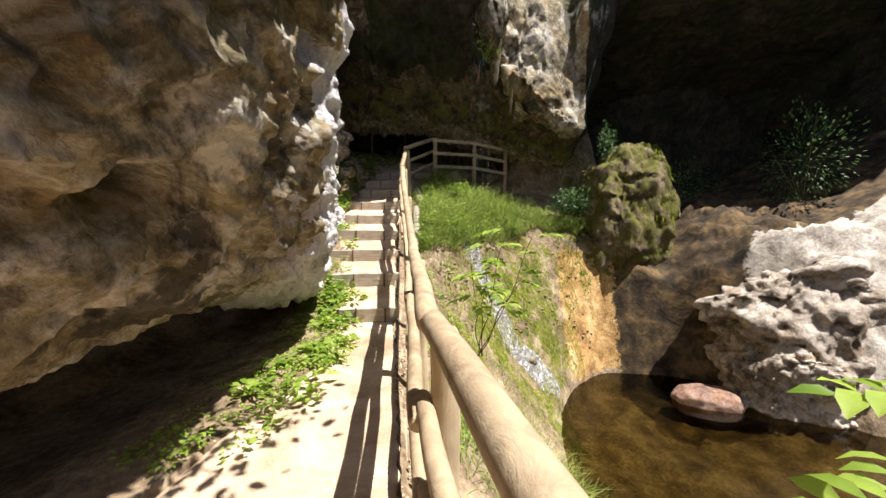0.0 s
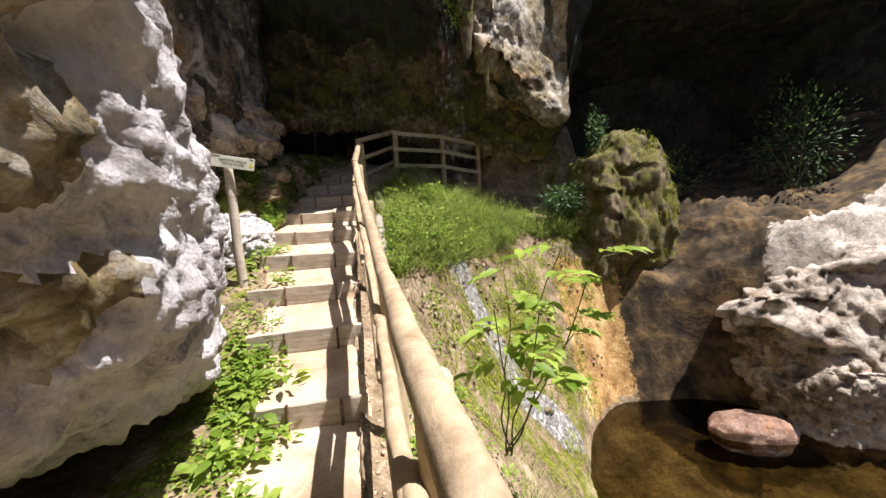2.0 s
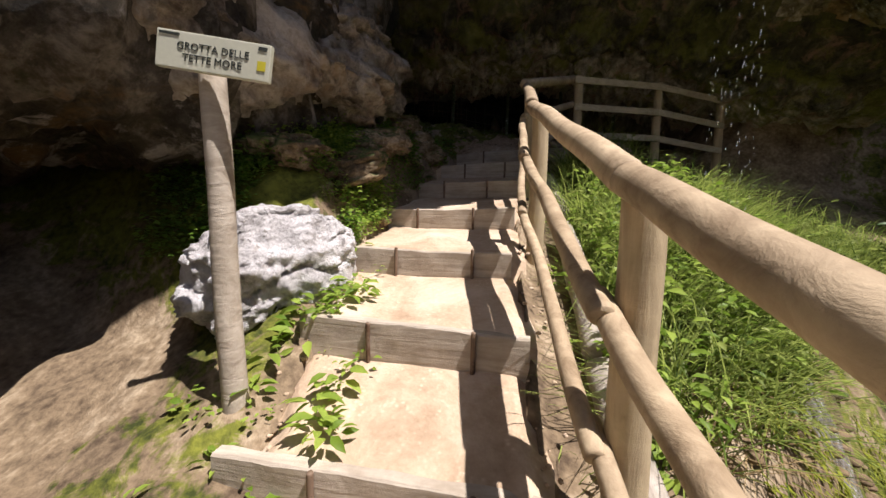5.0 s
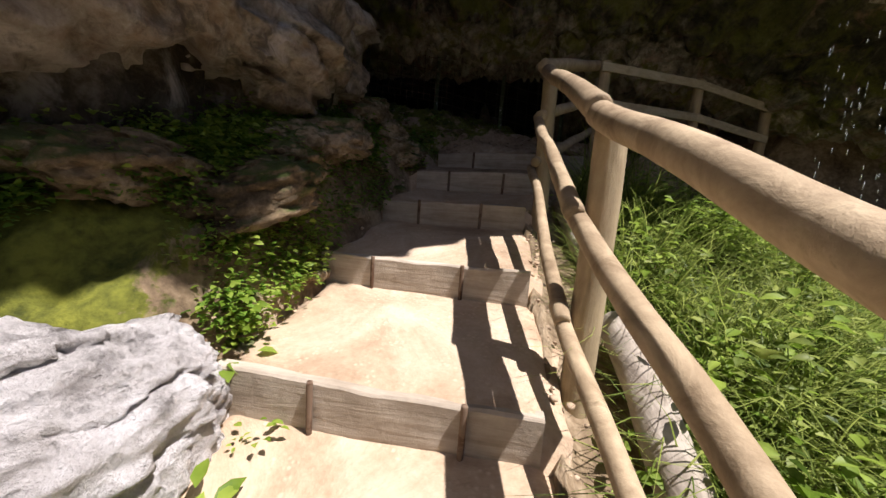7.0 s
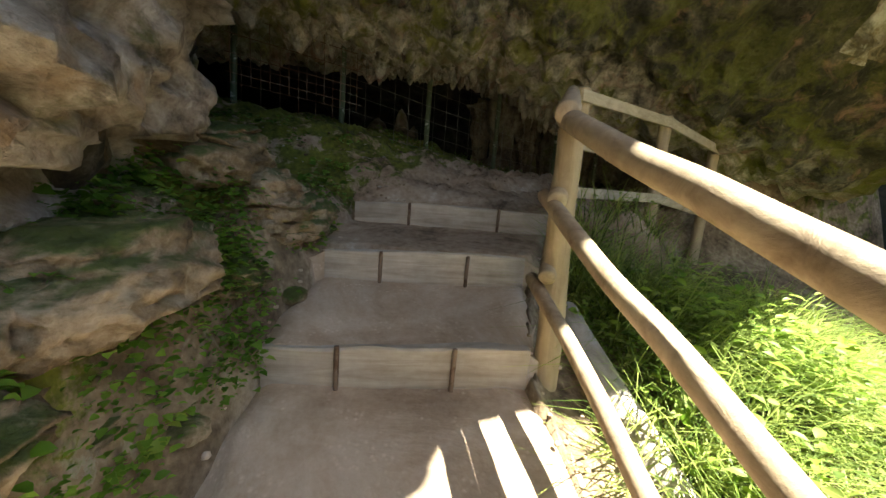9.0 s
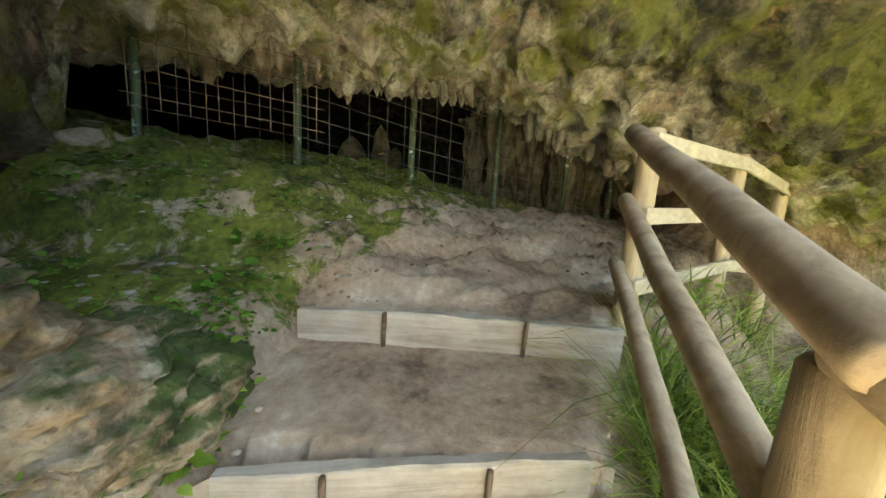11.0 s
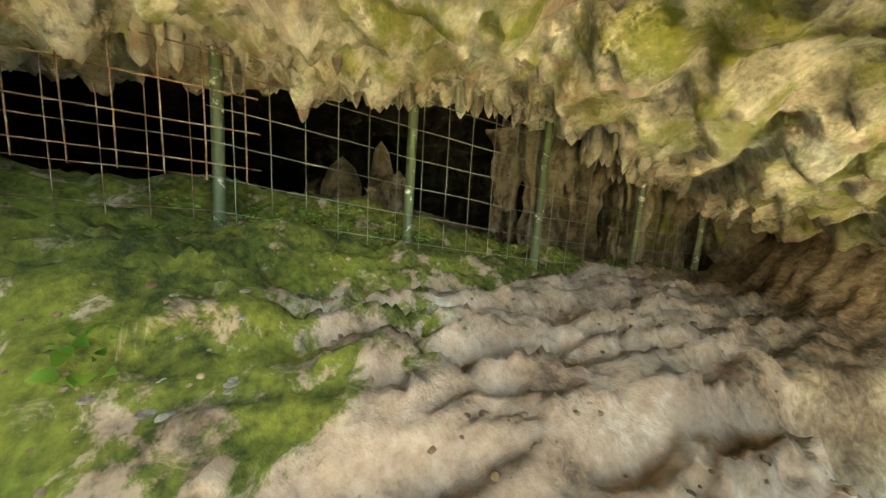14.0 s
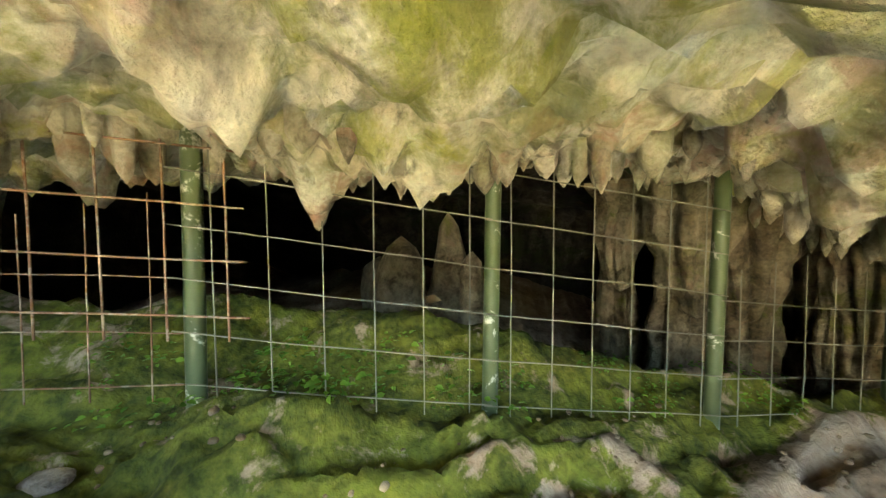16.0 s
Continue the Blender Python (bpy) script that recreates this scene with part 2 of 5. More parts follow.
    nt.links.new(col, bsdf.inputs["Base Color"])
    vor = add("TexVoronoi", Vector=p, Scale=11 * size)
    pits = ramp(nt, vor.outputs["Distance"], [(0.05, (0, 0, 0)), (0.35, (1, 1, 1))])
    h = math_node(nt, "ADD", math_node(nt, "MULTIPLY", med, 0.5), math_node(nt, "MULTIPLY", pits, 0.12 * pit))
    n1 = bump(nt, bsdf, h, 0.9, 0.10)
    bump(nt, bsdf, fine, 0.8, 0.02 + 0.02 * max(0.0, pit - 1), n1)
    return mat


def ground_material(name, a, b, c, rough=0.95, scale=1.0, pebbles=0.0, damp=0.0):
    mat, nt, bsdf, add = node_kit(name, rough)
    p = position(nt)
    big = noise_tex(nt, add, p, 1.6 * scale, 6, 0.65, 0.5)
    fine = noise_tex(nt, add, p, 35 * scale, 6, 0.75)
    mixd = math_node(nt, "ADD", math_node(nt, "MULTIPLY", big, 0.8), math_node(nt, "MULTIPLY", fine, 0.2))
    col = ramp(nt, mixd, [(0.36, a), (0.5, b), (0.64, c)])
    h = fine
    if pebbles:
        vor = add("TexVoronoi", Vector=p, Scale=38 * scale)
        pb = ramp(nt, vor.outputs["Distance"], [(0.0, (1, 1, 1)), (0.42, (0, 0, 0))])
        sel = ramp(nt, noise_tex(nt, add, p, 7, 4, 0.6), [(0.5, (0, 0, 0)), (0.62, (1, 1, 1))])
        pm = math_node(nt, "MULTIPLY", pb, sel)
        col = mix(nt, math_node(nt, "MULTIPLY", pm, pebbles), col, tuple(min(1, x * 1.5) for x in c))
        h = math_node(nt, "ADD", math_node(nt, "MULTIPLY", fine, 0.5), math_node(nt, "MULTIPLY", pm, 0.5))
    nt.links.new(col, bsdf.inputs["Base Color"])
    n1 = bump(nt, bsdf, big, 0.6, 0.06)
    bump(nt, bsdf, h, 0.5, 0.010, n1)
    if damp:
        nt.links.new(ramp(nt, big, [(0.45, (rough,) * 3), (0.6, (rough - damp,) * 3)]), bsdf.inputs["Roughness"])
    return mat


def terrain_material():
    """Slopes beside the path: bare earth, moss and grass roots, mixed by three painted zones."""
    mat, nt, bsdf, add = node_kit("hillside_earth", 0.95)
    p = position(nt)
    n1 = noise_tex(nt, add, p, 2.4, 6, 0.62, 0.2)
    n2 = noise_tex(nt, add, p, 22, 5, 0.6)
    soil = ramp(nt, math_node(nt, "ADD", math_node(nt, "MULTIPLY", n1, 0.6), math_node(nt, "MULTIPLY", n2, 0.4)), [(0.36, (0.075, 0.05, 0.03)), (0.5, (0.21, 0.15, 0.09)), (0.66, (0.42, 0.33, 0.22))])
    moss = mix(nt, ramp(nt, math_node(nt, "ADD", math_node(nt, "MULTIPLY", n1, 0.5), math_node(nt, "MULTIPLY", n2, 0.5)), [(0.38, (0, 0, 0)), (0.62, (1, 1, 1))]), (0.032, 0.04, 0.007), (0.18, 0.185, 0.025))
    rock = ramp(nt, math_node(nt, "ADD", math_node(nt, "MULTIPLY", n1, 0.7), math_node(nt, "MULTIPLY", n2, 0.3)), [(0.36, (0.16, 0.13, 0.10)), (0.5, (0.40, 0.35, 0.29)), (0.64, (0.62, 0.57, 0.5))])
    cave = ramp(nt, math_node(nt, "ADD", math_node(nt, "MULTIPLY", n1, 0.7), math_node(nt, "MULTIPLY", n2, 0.3)), [(0.36, (0.12, 0.08, 0.048)), (0.46, (0.29, 0.20, 0.13)), (0.58, (0.42, 0.315, 0.22)), (0.70, (0.62, 0.53, 0.41))])
    ochre = ramp(nt, math_node(nt, "ADD", math_node(nt, "MULTIPLY", n1, 0.7), math_node(nt, "MULTIPLY", n2, 0.3)), [(0.36, (0.16, 0.08, 0.03)), (0.5, (0.42, 0.25, 0.09)), (0.64, (0.62, 0.46, 0.24))])
    # dark brown of the wet face, reused as painted shade on the slope behind
    wet_shaded = ramp(nt, n1, [(0.36, (0.02, 0.014, 0.008)), (0.5, (0.06, 0.04, 0.02)), (0.64, (0.15, 0.095, 0.04))])
    col = soil
    edge = nt.nodes.new("ShaderNodeMath")
    edge.operation = "SUBTRACT"
    nt.links.new(noise_tex(nt, add, p, 4.5, 7, 0.7, 0.5), edge.inputs[0])
    edge.inputs[1].default_value = 0.5
    edge = edge.outputs[0]
    for name, tone in (("rocky", rock), ("ochre", ochre), ("wet_shaded", wet_shaded), ("cave", cave), ("mossy", moss)):
        at = nt.nodes.new("ShaderNodeAttribute")
        at.attribute_name = name
        s = nt.nodes.new("ShaderNodeMath")
        s.operation = "MULTIPLY_ADD"
        nt.links.new(edge, s.inputs[0])
        s.inputs[1].default_value = 2.2
        nt.links.new(at.outputs["Fac"], s.inputs[2])
        col = mix(nt, ramp(nt, s.outputs[0], [(0.42, (0, 0, 0)), (0.58, (1, 1, 1))]), col, tone)
    nt.links.new(col, bsdf.inputs["Base Color"])
    b1 = bump(nt, bsdf, n1, 0.6, 0.09)
    bump(nt, bsdf, n2, 0.5, 0.010, b1)
    return mat


def wood_material(name, dark, light, grain=(6, 6, 60), rough=0.75, cracks=0.5):
    mat, nt, bsdf, add = node_kit(name, rough)
    mp = nt.nodes.new("ShaderNodeMapping")
    nt.links.new(coords(nt), mp.inputs[0])
    mp.inputs["Scale"].default_value = grain
    info = nt.nodes.new("ShaderNodeObjectInfo")
    g = noise_tex(nt, add, mp.outputs[0], 1.0, 7, 0.65, 0.8)
    p = position(nt)
    spots = noise_tex(nt, add, p, 5, 6, 0.7)
    fine = noise_tex(nt, add, p, 90, 5, 0.7)
    col = ramp(nt, math_node(nt, "ADD", math_node(nt, "MULTIPLY", g, 0.6), math_node(nt, "MULTIPLY", spots, 0.4)), [(0.33, dark), (0.62, light)])
    col = mix(nt, math_node(nt, "MULTIPLY", info.outputs["Random"], 0.22), col, tuple(c * 0.55 for c in dark))
    col = mix(nt, math_node(nt, "MULTIPLY", ramp(nt, g, [(0.62, (0, 0, 0)), (0.7, (1, 1, 1))]), cracks), col, tuple(c * 0.35 for c in dark))
    nt.links.new(col, bsdf.inputs["Base Color"])
    b1 = bump(nt, bsdf, g, 0.5, 0.012)
    bump(nt, bsdf, fine, 0.35, 0.004, b1)
    return mat


def leaf_material(name, dark, light, back=0.35, rough=0.5):
    mat, nt, bsdf, add = node_kit(name, rough)
    p = position(nt)
    n = noise_tex(nt, add, p, 7, 4, 0.6)
    g = nt.nodes.new("ShaderNodeNewGeometry")
    f = math_node(nt, "ADD", math_node(nt, "MULTIPLY", n, 0.5), math_node(nt, "MULTIPLY", g.outputs["Random Per Island"], 0.5))
    col = ramp(nt, f, [(0.25, dark), (0.75, light)])
    nt.links.new(col, bsdf.inputs["Base Color"])
    tr = nt.nodes.new("ShaderNodeBsdfTranslucent")
    nt.links.new(col, tr.inputs["Color"])
    ms = nt.nodes.new("ShaderNodeMixShader")
    ms.inputs[0].default_value = back
    nt.links.new(bsdf.outputs[0], ms.inputs[1])
    nt.links.new(tr.outputs[0], ms.inputs[2])
    nt.links.new(ms.outputs[0], nt.nodes["Material Output"].inputs[0])
    return mat


def paint_material(name, color, under, wear=0.6, rough=0.45, scale=9):
    """Painted metal with worn and rusty places."""
    mat, nt, bsdf, add = node_kit(name, rough)
    p = position(nt)
    n = noise_tex(nt, add, p, scale, 8, 0.72, 0.5)
    f = noise_tex(nt, add, p, 70, 4, 0.7)
    col = mix(nt, math_node(nt, "MULTIPLY", f, 0.4), color, tuple(c * 0.55 for c in color))
    col = mix(nt, ramp(nt, n, [(wear, (0, 0, 0)), (wear + 0.06, (1, 1, 1))]), col, under)
    nt.links.new(col, bsdf.inputs["Base Color"])
    bump(nt, bsdf, n, 0.3, 0.004)
    return mat


def water_material(name, tint, rough=0.04):
    """Clear shallow water: the bed shows through, brown-tinted, under a rippled gloss."""
    mat, nt, bsdf, add = node_kit(name, rough)
    p = position(nt)
    clear = nt.nodes.new("ShaderNodeBsdfTransparent")
    n = noise_tex(nt, add, p, 1.3, 5, 0.6)
    nt.links.new(ramp(nt, n, [(0.35, tuple(c * 0.55 for c in tint)), (0.65, tint)]), clear.inputs["Color"])
    gloss = nt.nodes.new("ShaderNodeBsdfGlossy")
    gloss.inputs["Roughness"].default_value = rough
    wave = nt.nodes.new("ShaderNodeBump")
    wave.inputs["Strength"].default_value = 0.3
    wave.inputs["Distance"].default_value = 0.03
    nt.links.new(noise_tex(nt, add, p, 8, 3, 0.5), wave.inputs["Height"])
    nt.links.new(wave.outputs[0], gloss.inputs["Normal"])
    fres = nt.nodes.new("ShaderNodeFresnel")
    fres.inputs["IOR"].default_value = 1.33
    both = nt.nodes.new("ShaderNodeMixShader")
    nt.links.new(fres.outputs[0], both.inputs[0])
    nt.links.new(clear.outputs[0], both.inputs[1])
    nt.links.new(gloss.outputs[0], both.inputs[2])
    out = next(q for q in nt.nodes if q.type == "OUTPUT_MATERIAL")
    nt.links.new(both.outputs[0], out.inputs["Surface"])
    nt.nodes.remove(bsdf)
    return mat


ROCK_BOULDER = rock_material("boulder_limestone", (0.07, 0.055, 0.028), (0.255, 0.205, 0.115), (0.55, 0.50, 0.42), stain=(0.25, 0.145, 0.045), stain_at=0.52, dark_at=0.51, pit=1.0, lichen=0.4,
                             patches=(((0.34, 0.32, 0.30), 1.5, 0.56, 0.7), ((0.26, 0.20, 0.06), 1.9, 0.57, 0.6), ((0.030, 0.026, 0.014), 1.0, 0.555, 0.85), ((0.05, 0.042, 0.024), 4.0, 0.60, 0.7)))
ROCK_WHITE = rock_material("pale_limestone", (0.32, 0.295, 0.28), (0.64, 0.60, 0.58), (0.82, 0.79, 0.775), stain=(0.42, 0.30, 0.17), stain_at=0.64, dark_at=0.60, pit=1.6, size=1.9)
# Its three front tones sit near black to carry the shade of the cave mouth.
ROCK_CAVE = rock_material("cave_limestone", (0.02, 0.017, 0.010), (0.055, 0.047, 0.026), (0.14, 0.12, 0.075), stain=(0.34, 0.19, 0.13), stain_at=0.55, size=1.7, moss=(0.15, 0.155, 0.015), moss_at=0.47, rough=0.75, pit=1.3, moss_to=(11.0, 12.6), moss_from=(9.7, 10.9), pale_from=(10.5, 11.6), pale=(0.68, 0.595, 0.44), dark_at=0.56,
                          patches=(((0.80, 0.74, 0.60), 2.6, 0.53, 0.8), ((0.40, 0.39, 0.06), 1.9, 0.57, 0.7), ((0.46, 0.29, 0.22), 3.3, 0.54, 0.8), ((0.09, 0.075, 0.05), 4.6, 0.57, 0.75)))
# Cliff rock with tones pushed near black to stand in for deep shade.
ROCK_SHADED_CLIFF = rock_material("shaded_cliff_rock", (0.012, 0.011, 0.008), (0.028, 0.025, 0.017), (0.07, 0.06, 0.042), stain=(0.10, 0.07, 0.03), stain_at=0.58, moss=(0.02, 0.03, 0.007), moss_at=0.5, pit=0.6)
ROCK_MOSSY = rock_material("mossy_tufa", (0.04, 0.03, 0.016), (0.13, 0.10, 0.055), (0.28, 0.22, 0.13), moss=(0.10, 0.095, 0.015), moss_at=0.47, moss_up=0.12, rough=0.95, pit=1.0, size=1.5)
ROCK_LEDGE = rock_material("ledge_rock", (0.07, 0.05, 0.028), (0.24, 0.17, 0.095), (0.48, 0.38, 0.26), moss=(0.055, 0.085, 0.014), moss_at=0.55, moss_up=0.16, pit=0.7, size=1.3)
ROCK_SHORE = rock_material("shore_limestone", (0.11, 0.08, 0.055), (0.33, 0.27, 0.21), (0.56, 0.49, 0.41), stain=(0.30, 0.19, 0.10), stain_at=0.55, dark_at=0.54, moss=(0.07, 0.08, 0.015), moss_at=0.62, pit=0.8, size=1.2)
# Stained left wall with pale drips, its base tones lowered to paint in shade.
ROCK_SHADED_WALL = rock_material("shaded_stained_limestone", (0.022, 0.018, 0.012), (0.085, 0.066, 0.042), (0.26, 0.22, 0.18), stain=(0.22, 0.12, 0.035), stain_at=0.57, dark_at=0.50, moss=(0.03, 0.045, 0.01), moss_at=0.58, pit=0.6, patches=(((0.46, 0.41, 0.37), 1.6, 0.57, 0.85),))
ROCK_RED = rock_material("reddish_wet_rock", (0.09, 0.05, 0.034), (0.25, 0.145, 0.10), (0.44, 0.31, 0.24), stain=(0.4, 0.2, 0.1), stain_at=0.5, rough=0.5, size=1.6)
SAND = ground_material("trodden_sand", (0.29, 0.195, 0.12), (0.46, 0.34, 0.23), (0.60, 0.475, 0.355), scale=1.0, pebbles=0.4)
CLODS = ground_material("brown_clods", (0.07, 0.045, 0.025), (0.19, 0.13, 0.075), (0.36, 0.27, 0.17))
EARTH = terrain_material()
POLE_WOOD = wood_material("peeled_pole_wood", (0.20, 0.135, 0.075), (0.52, 0.40, 0.255), grain=(9, 9, 9), cracks=0.35)
POST_WOOD = wood_material("post_wood", (0.28, 0.205, 0.12), (0.60, 0.47, 0.29), grain=(14, 14, 1.6), cracks=0.35)
PLANK_WOOD = wood_material("grey_plank_wood", (0.27, 0.215, 0.155), (0.58, 0.50, 0.40), grain=(1.8, 14, 20), rough=0.9, cracks=0.6)
RAIL_BOARD = wood_material("pale_board_wood", (0.34, 0.27, 0.17), (0.62, 0.54, 0.38), grain=(1.5, 14, 20), cracks=0.3)
LOG_WOOD = wood_material("split_log_wood", (0.19, 0.15, 0.115), (0.50, 0.44, 0.37), grain=(16, 1.5, 16), rough=0.95, cracks=0.8)
STAKE_METAL = paint_material("rusty_stake_steel", (0.20, 0.135, 0.09), (0.10, 0.055, 0.03), 0.5, 0.8)
GATE_PAINT = paint_material("green_gate_paint", (0.085, 0.11, 0.05), (0.50, 0.50, 0.42), 0.56, 0.45)
REBAR = paint_material("rusty_mesh_steel", (0.19, 0.10, 0.055), (0.28, 0.21, 0.15), 0.5, 0.75, 14)
MESH_STEEL = paint_material("galvanised_mesh_steel", (0.21, 0.20, 0.15), (0.15, 0.10, 0.06), 0.6, 0.5, 14)
GRASS = leaf_material("grass_blades", (0.07, 0.12, 0.018), (0.42, 0.48, 0.12), 0.5)
DRY_GRASS = leaf_material("dry_grass", (0.20, 0.13, 0.06), (0.42, 0.30, 0.15), 0.35, 0.8)
LEAF = leaf_material("fresh_leaves", (0.13, 0.22, 0.02), (0.36, 0.47, 0.08), 0.5)
FERN = leaf_material("fern_leaves", (0.07, 0.16, 0.015), (0.22, 0.36, 0.05), 0.5)
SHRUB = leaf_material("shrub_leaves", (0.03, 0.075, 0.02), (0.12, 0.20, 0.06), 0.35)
STEM = leaf_material("green_stems", (0.10, 0.10, 0.03), (0.2, 0.2, 0.07), 0.1)
MOSS = leaf_material("moss_cushions", (0.10, 0.12, 0.01), (0.30, 0.32, 0.03), 0.25, 0.95)
POOL_WATER = water_material("pool_water", (0.46, 0.41, 0.24))
SIGN_BOARD = paint_material("cream_sign_board", (0.55, 0.54, 0.42), (0.40, 0.37, 0.28), 0.66, 0.6)
SIGN_INK = paint_material("dark_sign_ink", (0.03, 0.035, 0.03), (0.08, 0.08, 0.07), 0.7, 0.7)
SIGN_YELLOW = paint_material("yellow_sign_mark", (0.55, 0.47, 0.03), (0.4, 0.36, 0.1), 0.7, 0.6)
DROPS = bpy.data.materials.new("water_drops")
DROPS.use_nodes = True
_d = DROPS.node_tree.nodes["Principled BSDF"]
_d.inputs["Transmission Weight"].default_value = 0.75
_d.inputs["Roughness"].default_value = 0.05
_d.inputs["Base Color"].default_value = (0.92, 0.95, 0.95, 1)


# ---- plan of the place ----
# timber steps: y, height of the board's top, left and right ends
STEPS = [(4.35, 0.10, -0.74, 0.10), (4.98, 0.44, -0.98, 0.0), (5.68, 0.71, -1.24, -0.10), (6.24, 1.01, -1.32, -0.20), (6.98, 1.28, -1.50, -0.33),
         (7.80, 1.57, -1.57, -0.36), (8.67, 1.88, -1.53, -0.38), (9.33, 2.17, -1.44, -0.22), (9.95, 2.43, -1.40, 0.22)]
RISE = 0.17
_py, _pz = [-6.0, 0.0, 3.2], [0.1, 0.02, -0.04]
for _y, _z, _a, _b in STEPS:
    _py += [_y - 0.001, _y + 0.001]
    _pz += [_z - RISE, _z - 0.01]
_py += [11.2, 12.1]
_pz += [2.68, 2.95]


def path_z(y):
    return np.interp(y, _py, _pz)


def path_zs(y):
    """The path's height with the steps smoothed away."""
    return np.interp(y, [-6, 0, 3.2] + [s[0] for s in STEPS] + [11.2, 12.1], [0.1, 0.02, -0.04] + [s[1] - 0.09 for s in STEPS] + [2.68, 2.95])


def path_left(y):
    return line(y, [-6, 0, 1.5, 2.3, 3.1, 4.2, 5, 5.9, 7, 8.7, 10], [-0.4, -0.7, -0.75, -0.55, -0.48, -0.68, -0.92, -1.15, -1.52, -1.55, -1.45])


def path_right(y):
    return line(y, [-6, 0, 1.5, 4, 5.5, 7, 8.7, 9.4, 10.0, 11], [1.4, 0.85, 0.52, 0.08, -0.14, -0.3, -0.38, -0.15, 0.2, 0.6])


def cave_floor(x, y):
    z = 2.4 + 0.25 * (y - 10) - 0.15 * (x + 0.6) * smooth(9.9, 10.7, y)
    behind = y - (12.42 + 0.355 * x)
    z = z + 0.10 * smooth(0.0, 0.6, behind) * smooth(2.0, -0.5, x)
    z = z - 0.14 * smooth(11.5, 12.2, y - 0.355 * x) * smooth(-0.9, 0.2, x)
    z = z - 0.95 * np.clip(y - 12.75 - 0.2 * x, 0, 1.6) - 0.25 * np.clip(-2.2 - x, 0, 4) * smooth(11.9, 12.6, y)
    return z


def ground_z(x, y):
    x, y = np.asarray(x, float), np.asarray(y, float)
    p = np.stack([x, y, 0 * x], 1)
    zp = path_zs(np.minimum(y, 10))
    ys = y + 0.158 * (x + 0.59)
    d = x - path_right(y)
    # right of the path: the bank to the pool, and the grassy shelf with its mossy fall
    bank = zp - 0.06 * smooth(0, 0.1, d) - 0.3 * d - 0.95 * np.clip(d - 0.3, 0, 9) * smooth(0.25, 0.9, d)
    ye = line(x, [0, 0.5, 1.0, 2.0, 3.0, 4.6, 6.2, 8.3, 14], [5.6, 6.0, 6.5, 8.0, 8.9, 9.2, 8.55, 7.9, 6.0])
    ze = line(x, [0, 0.5, 1.0, 2.0, 3.0, 4.6, 6.2, 8.3, 14], [0.5, 0.55, 0.52, 0.45, 0.7, 0.5, -0.55, 0.6, 1.5])
    k = line(x, [0, 1, 3.0, 4.4, 6.2, 8.3, 14], [1.2, 1.3, 1.45, 3.2, 4.2, 1.7, 1.5])
    s = y - ye
    shelf = ze + np.where(s < 0, k * s, np.minimum(0.62 * s, 0.9 + 0.12 * s))
    far = line(y, [6, 8, 9, 10, 11, 14], [0.6, 1.35, 1.75, 2.15, 2.3, 2.4]) - 0.15 * np.clip(x - 0.5, 0, 5)
    shelf = np.where(s > 0, np.minimum(shelf, np.maximum(far, ze)), shelf)
    shelf = shelf + 0.07 * fbm(p * 2.2, 4) * smooth(-0.2, 0.3, d)
    right = np.maximum(bank, shelf)
    right = np.maximum(right, -3.15 + 0.12 * fbm(p * 0.9, 3))
    right = right + 0.30 * ridged(np.stack([x * 0.9, y * 1.6 + right * 0.9, right * 1.3], 1), 5, 0.55) * smooth(6.3, 7.3, x) - 0.12 * np.exp(-(worley(np.stack([x, y, right], 1) * 1.7) / 0.3) ** 2) * smooth(6.6, 7.4, x)
    right = right + (0.10 * fbm(p * 1.3, 4) + 0.03 * ridged(p * 5, 3)) * smooth(0.15, 0.8, d)
    # left of the path: flat under the boulder, a rocky ledge further on
    e = path_left(y) - x
    up = smooth(6.1, 7.0, y)
    up = up * (1 - 0.72 * smooth(8.9, 9.7, y))
    ledge = up * (0.50 * smooth(0.0, 0.22, e) + 0.25 * smooth(0.15, 0.7, e) + 0.25 * np.clip(e - 0.5, 0, 1.2))
    left = zp + ledge + (1 - up) * (0.05 * smooth(0, 0.3, e) - 0.12 * smooth(0.3, 1.2, e) + 0.55 * np.clip(e - 1.7, 0, 3))
    left = left + (0.13 * ridged(p * 3.1 + 4, 4) * up + 0.05 * fbm(p * 3, 4)) * smooth(0.02, 0.35, e)
    z = np.where(d > 0, right, np.where(e > 0, left, np.where(y > 9.34, np.where(ys < 9.965, path_z(np.minimum(ys, 9.94)), 2.415) + 0.012 + 0.02 * fbm(p * 3, 3), zp - 0.17)))
    # cave floor
    q = np.stack([x * 0.45 + 0.2 * y, y * 2.1 - 0.95 * x, 0 * x], 1)
    rough = smooth(10.35, 10.9, y + 0.15 * x) * (1 - 0.6 * smooth(12.0, 12.5, y - 0.3 * x))
    c = cave_floor(x, y) + 0.12 * fbm(p * 1.6, 4) * smooth(10.0, 10.7, y) + (0.17 * ridged(q * 1.5 + 3, 5, 0.6) + 0.06 * ridged(p * 6, 4, 0.6)) * (0.45 + 0.55 * rough) + 0.025 * fbm(p * 9, 4, 0.6)
    c = c - 0.05 * np.exp(-(worley(p * 3.6 + 0.2) / 0.22) ** 2) * rough - 0.09 * np.exp(-((x + 0.62) ** 2 + (1.6 * (y - 11.22)) ** 2) / 0.008)
    terrace = 0.13 * smooth(-0.9, -1.4, x + 0.28 * (y - 10.5)) * smooth(10.3, 10.75, y) * smooth(11.25, 10.95, y + 0.1 * x)
    c = c + terrace + 2.4 * smooth(2.3, 3.9, x) * smooth(10.9, 12.0, y)
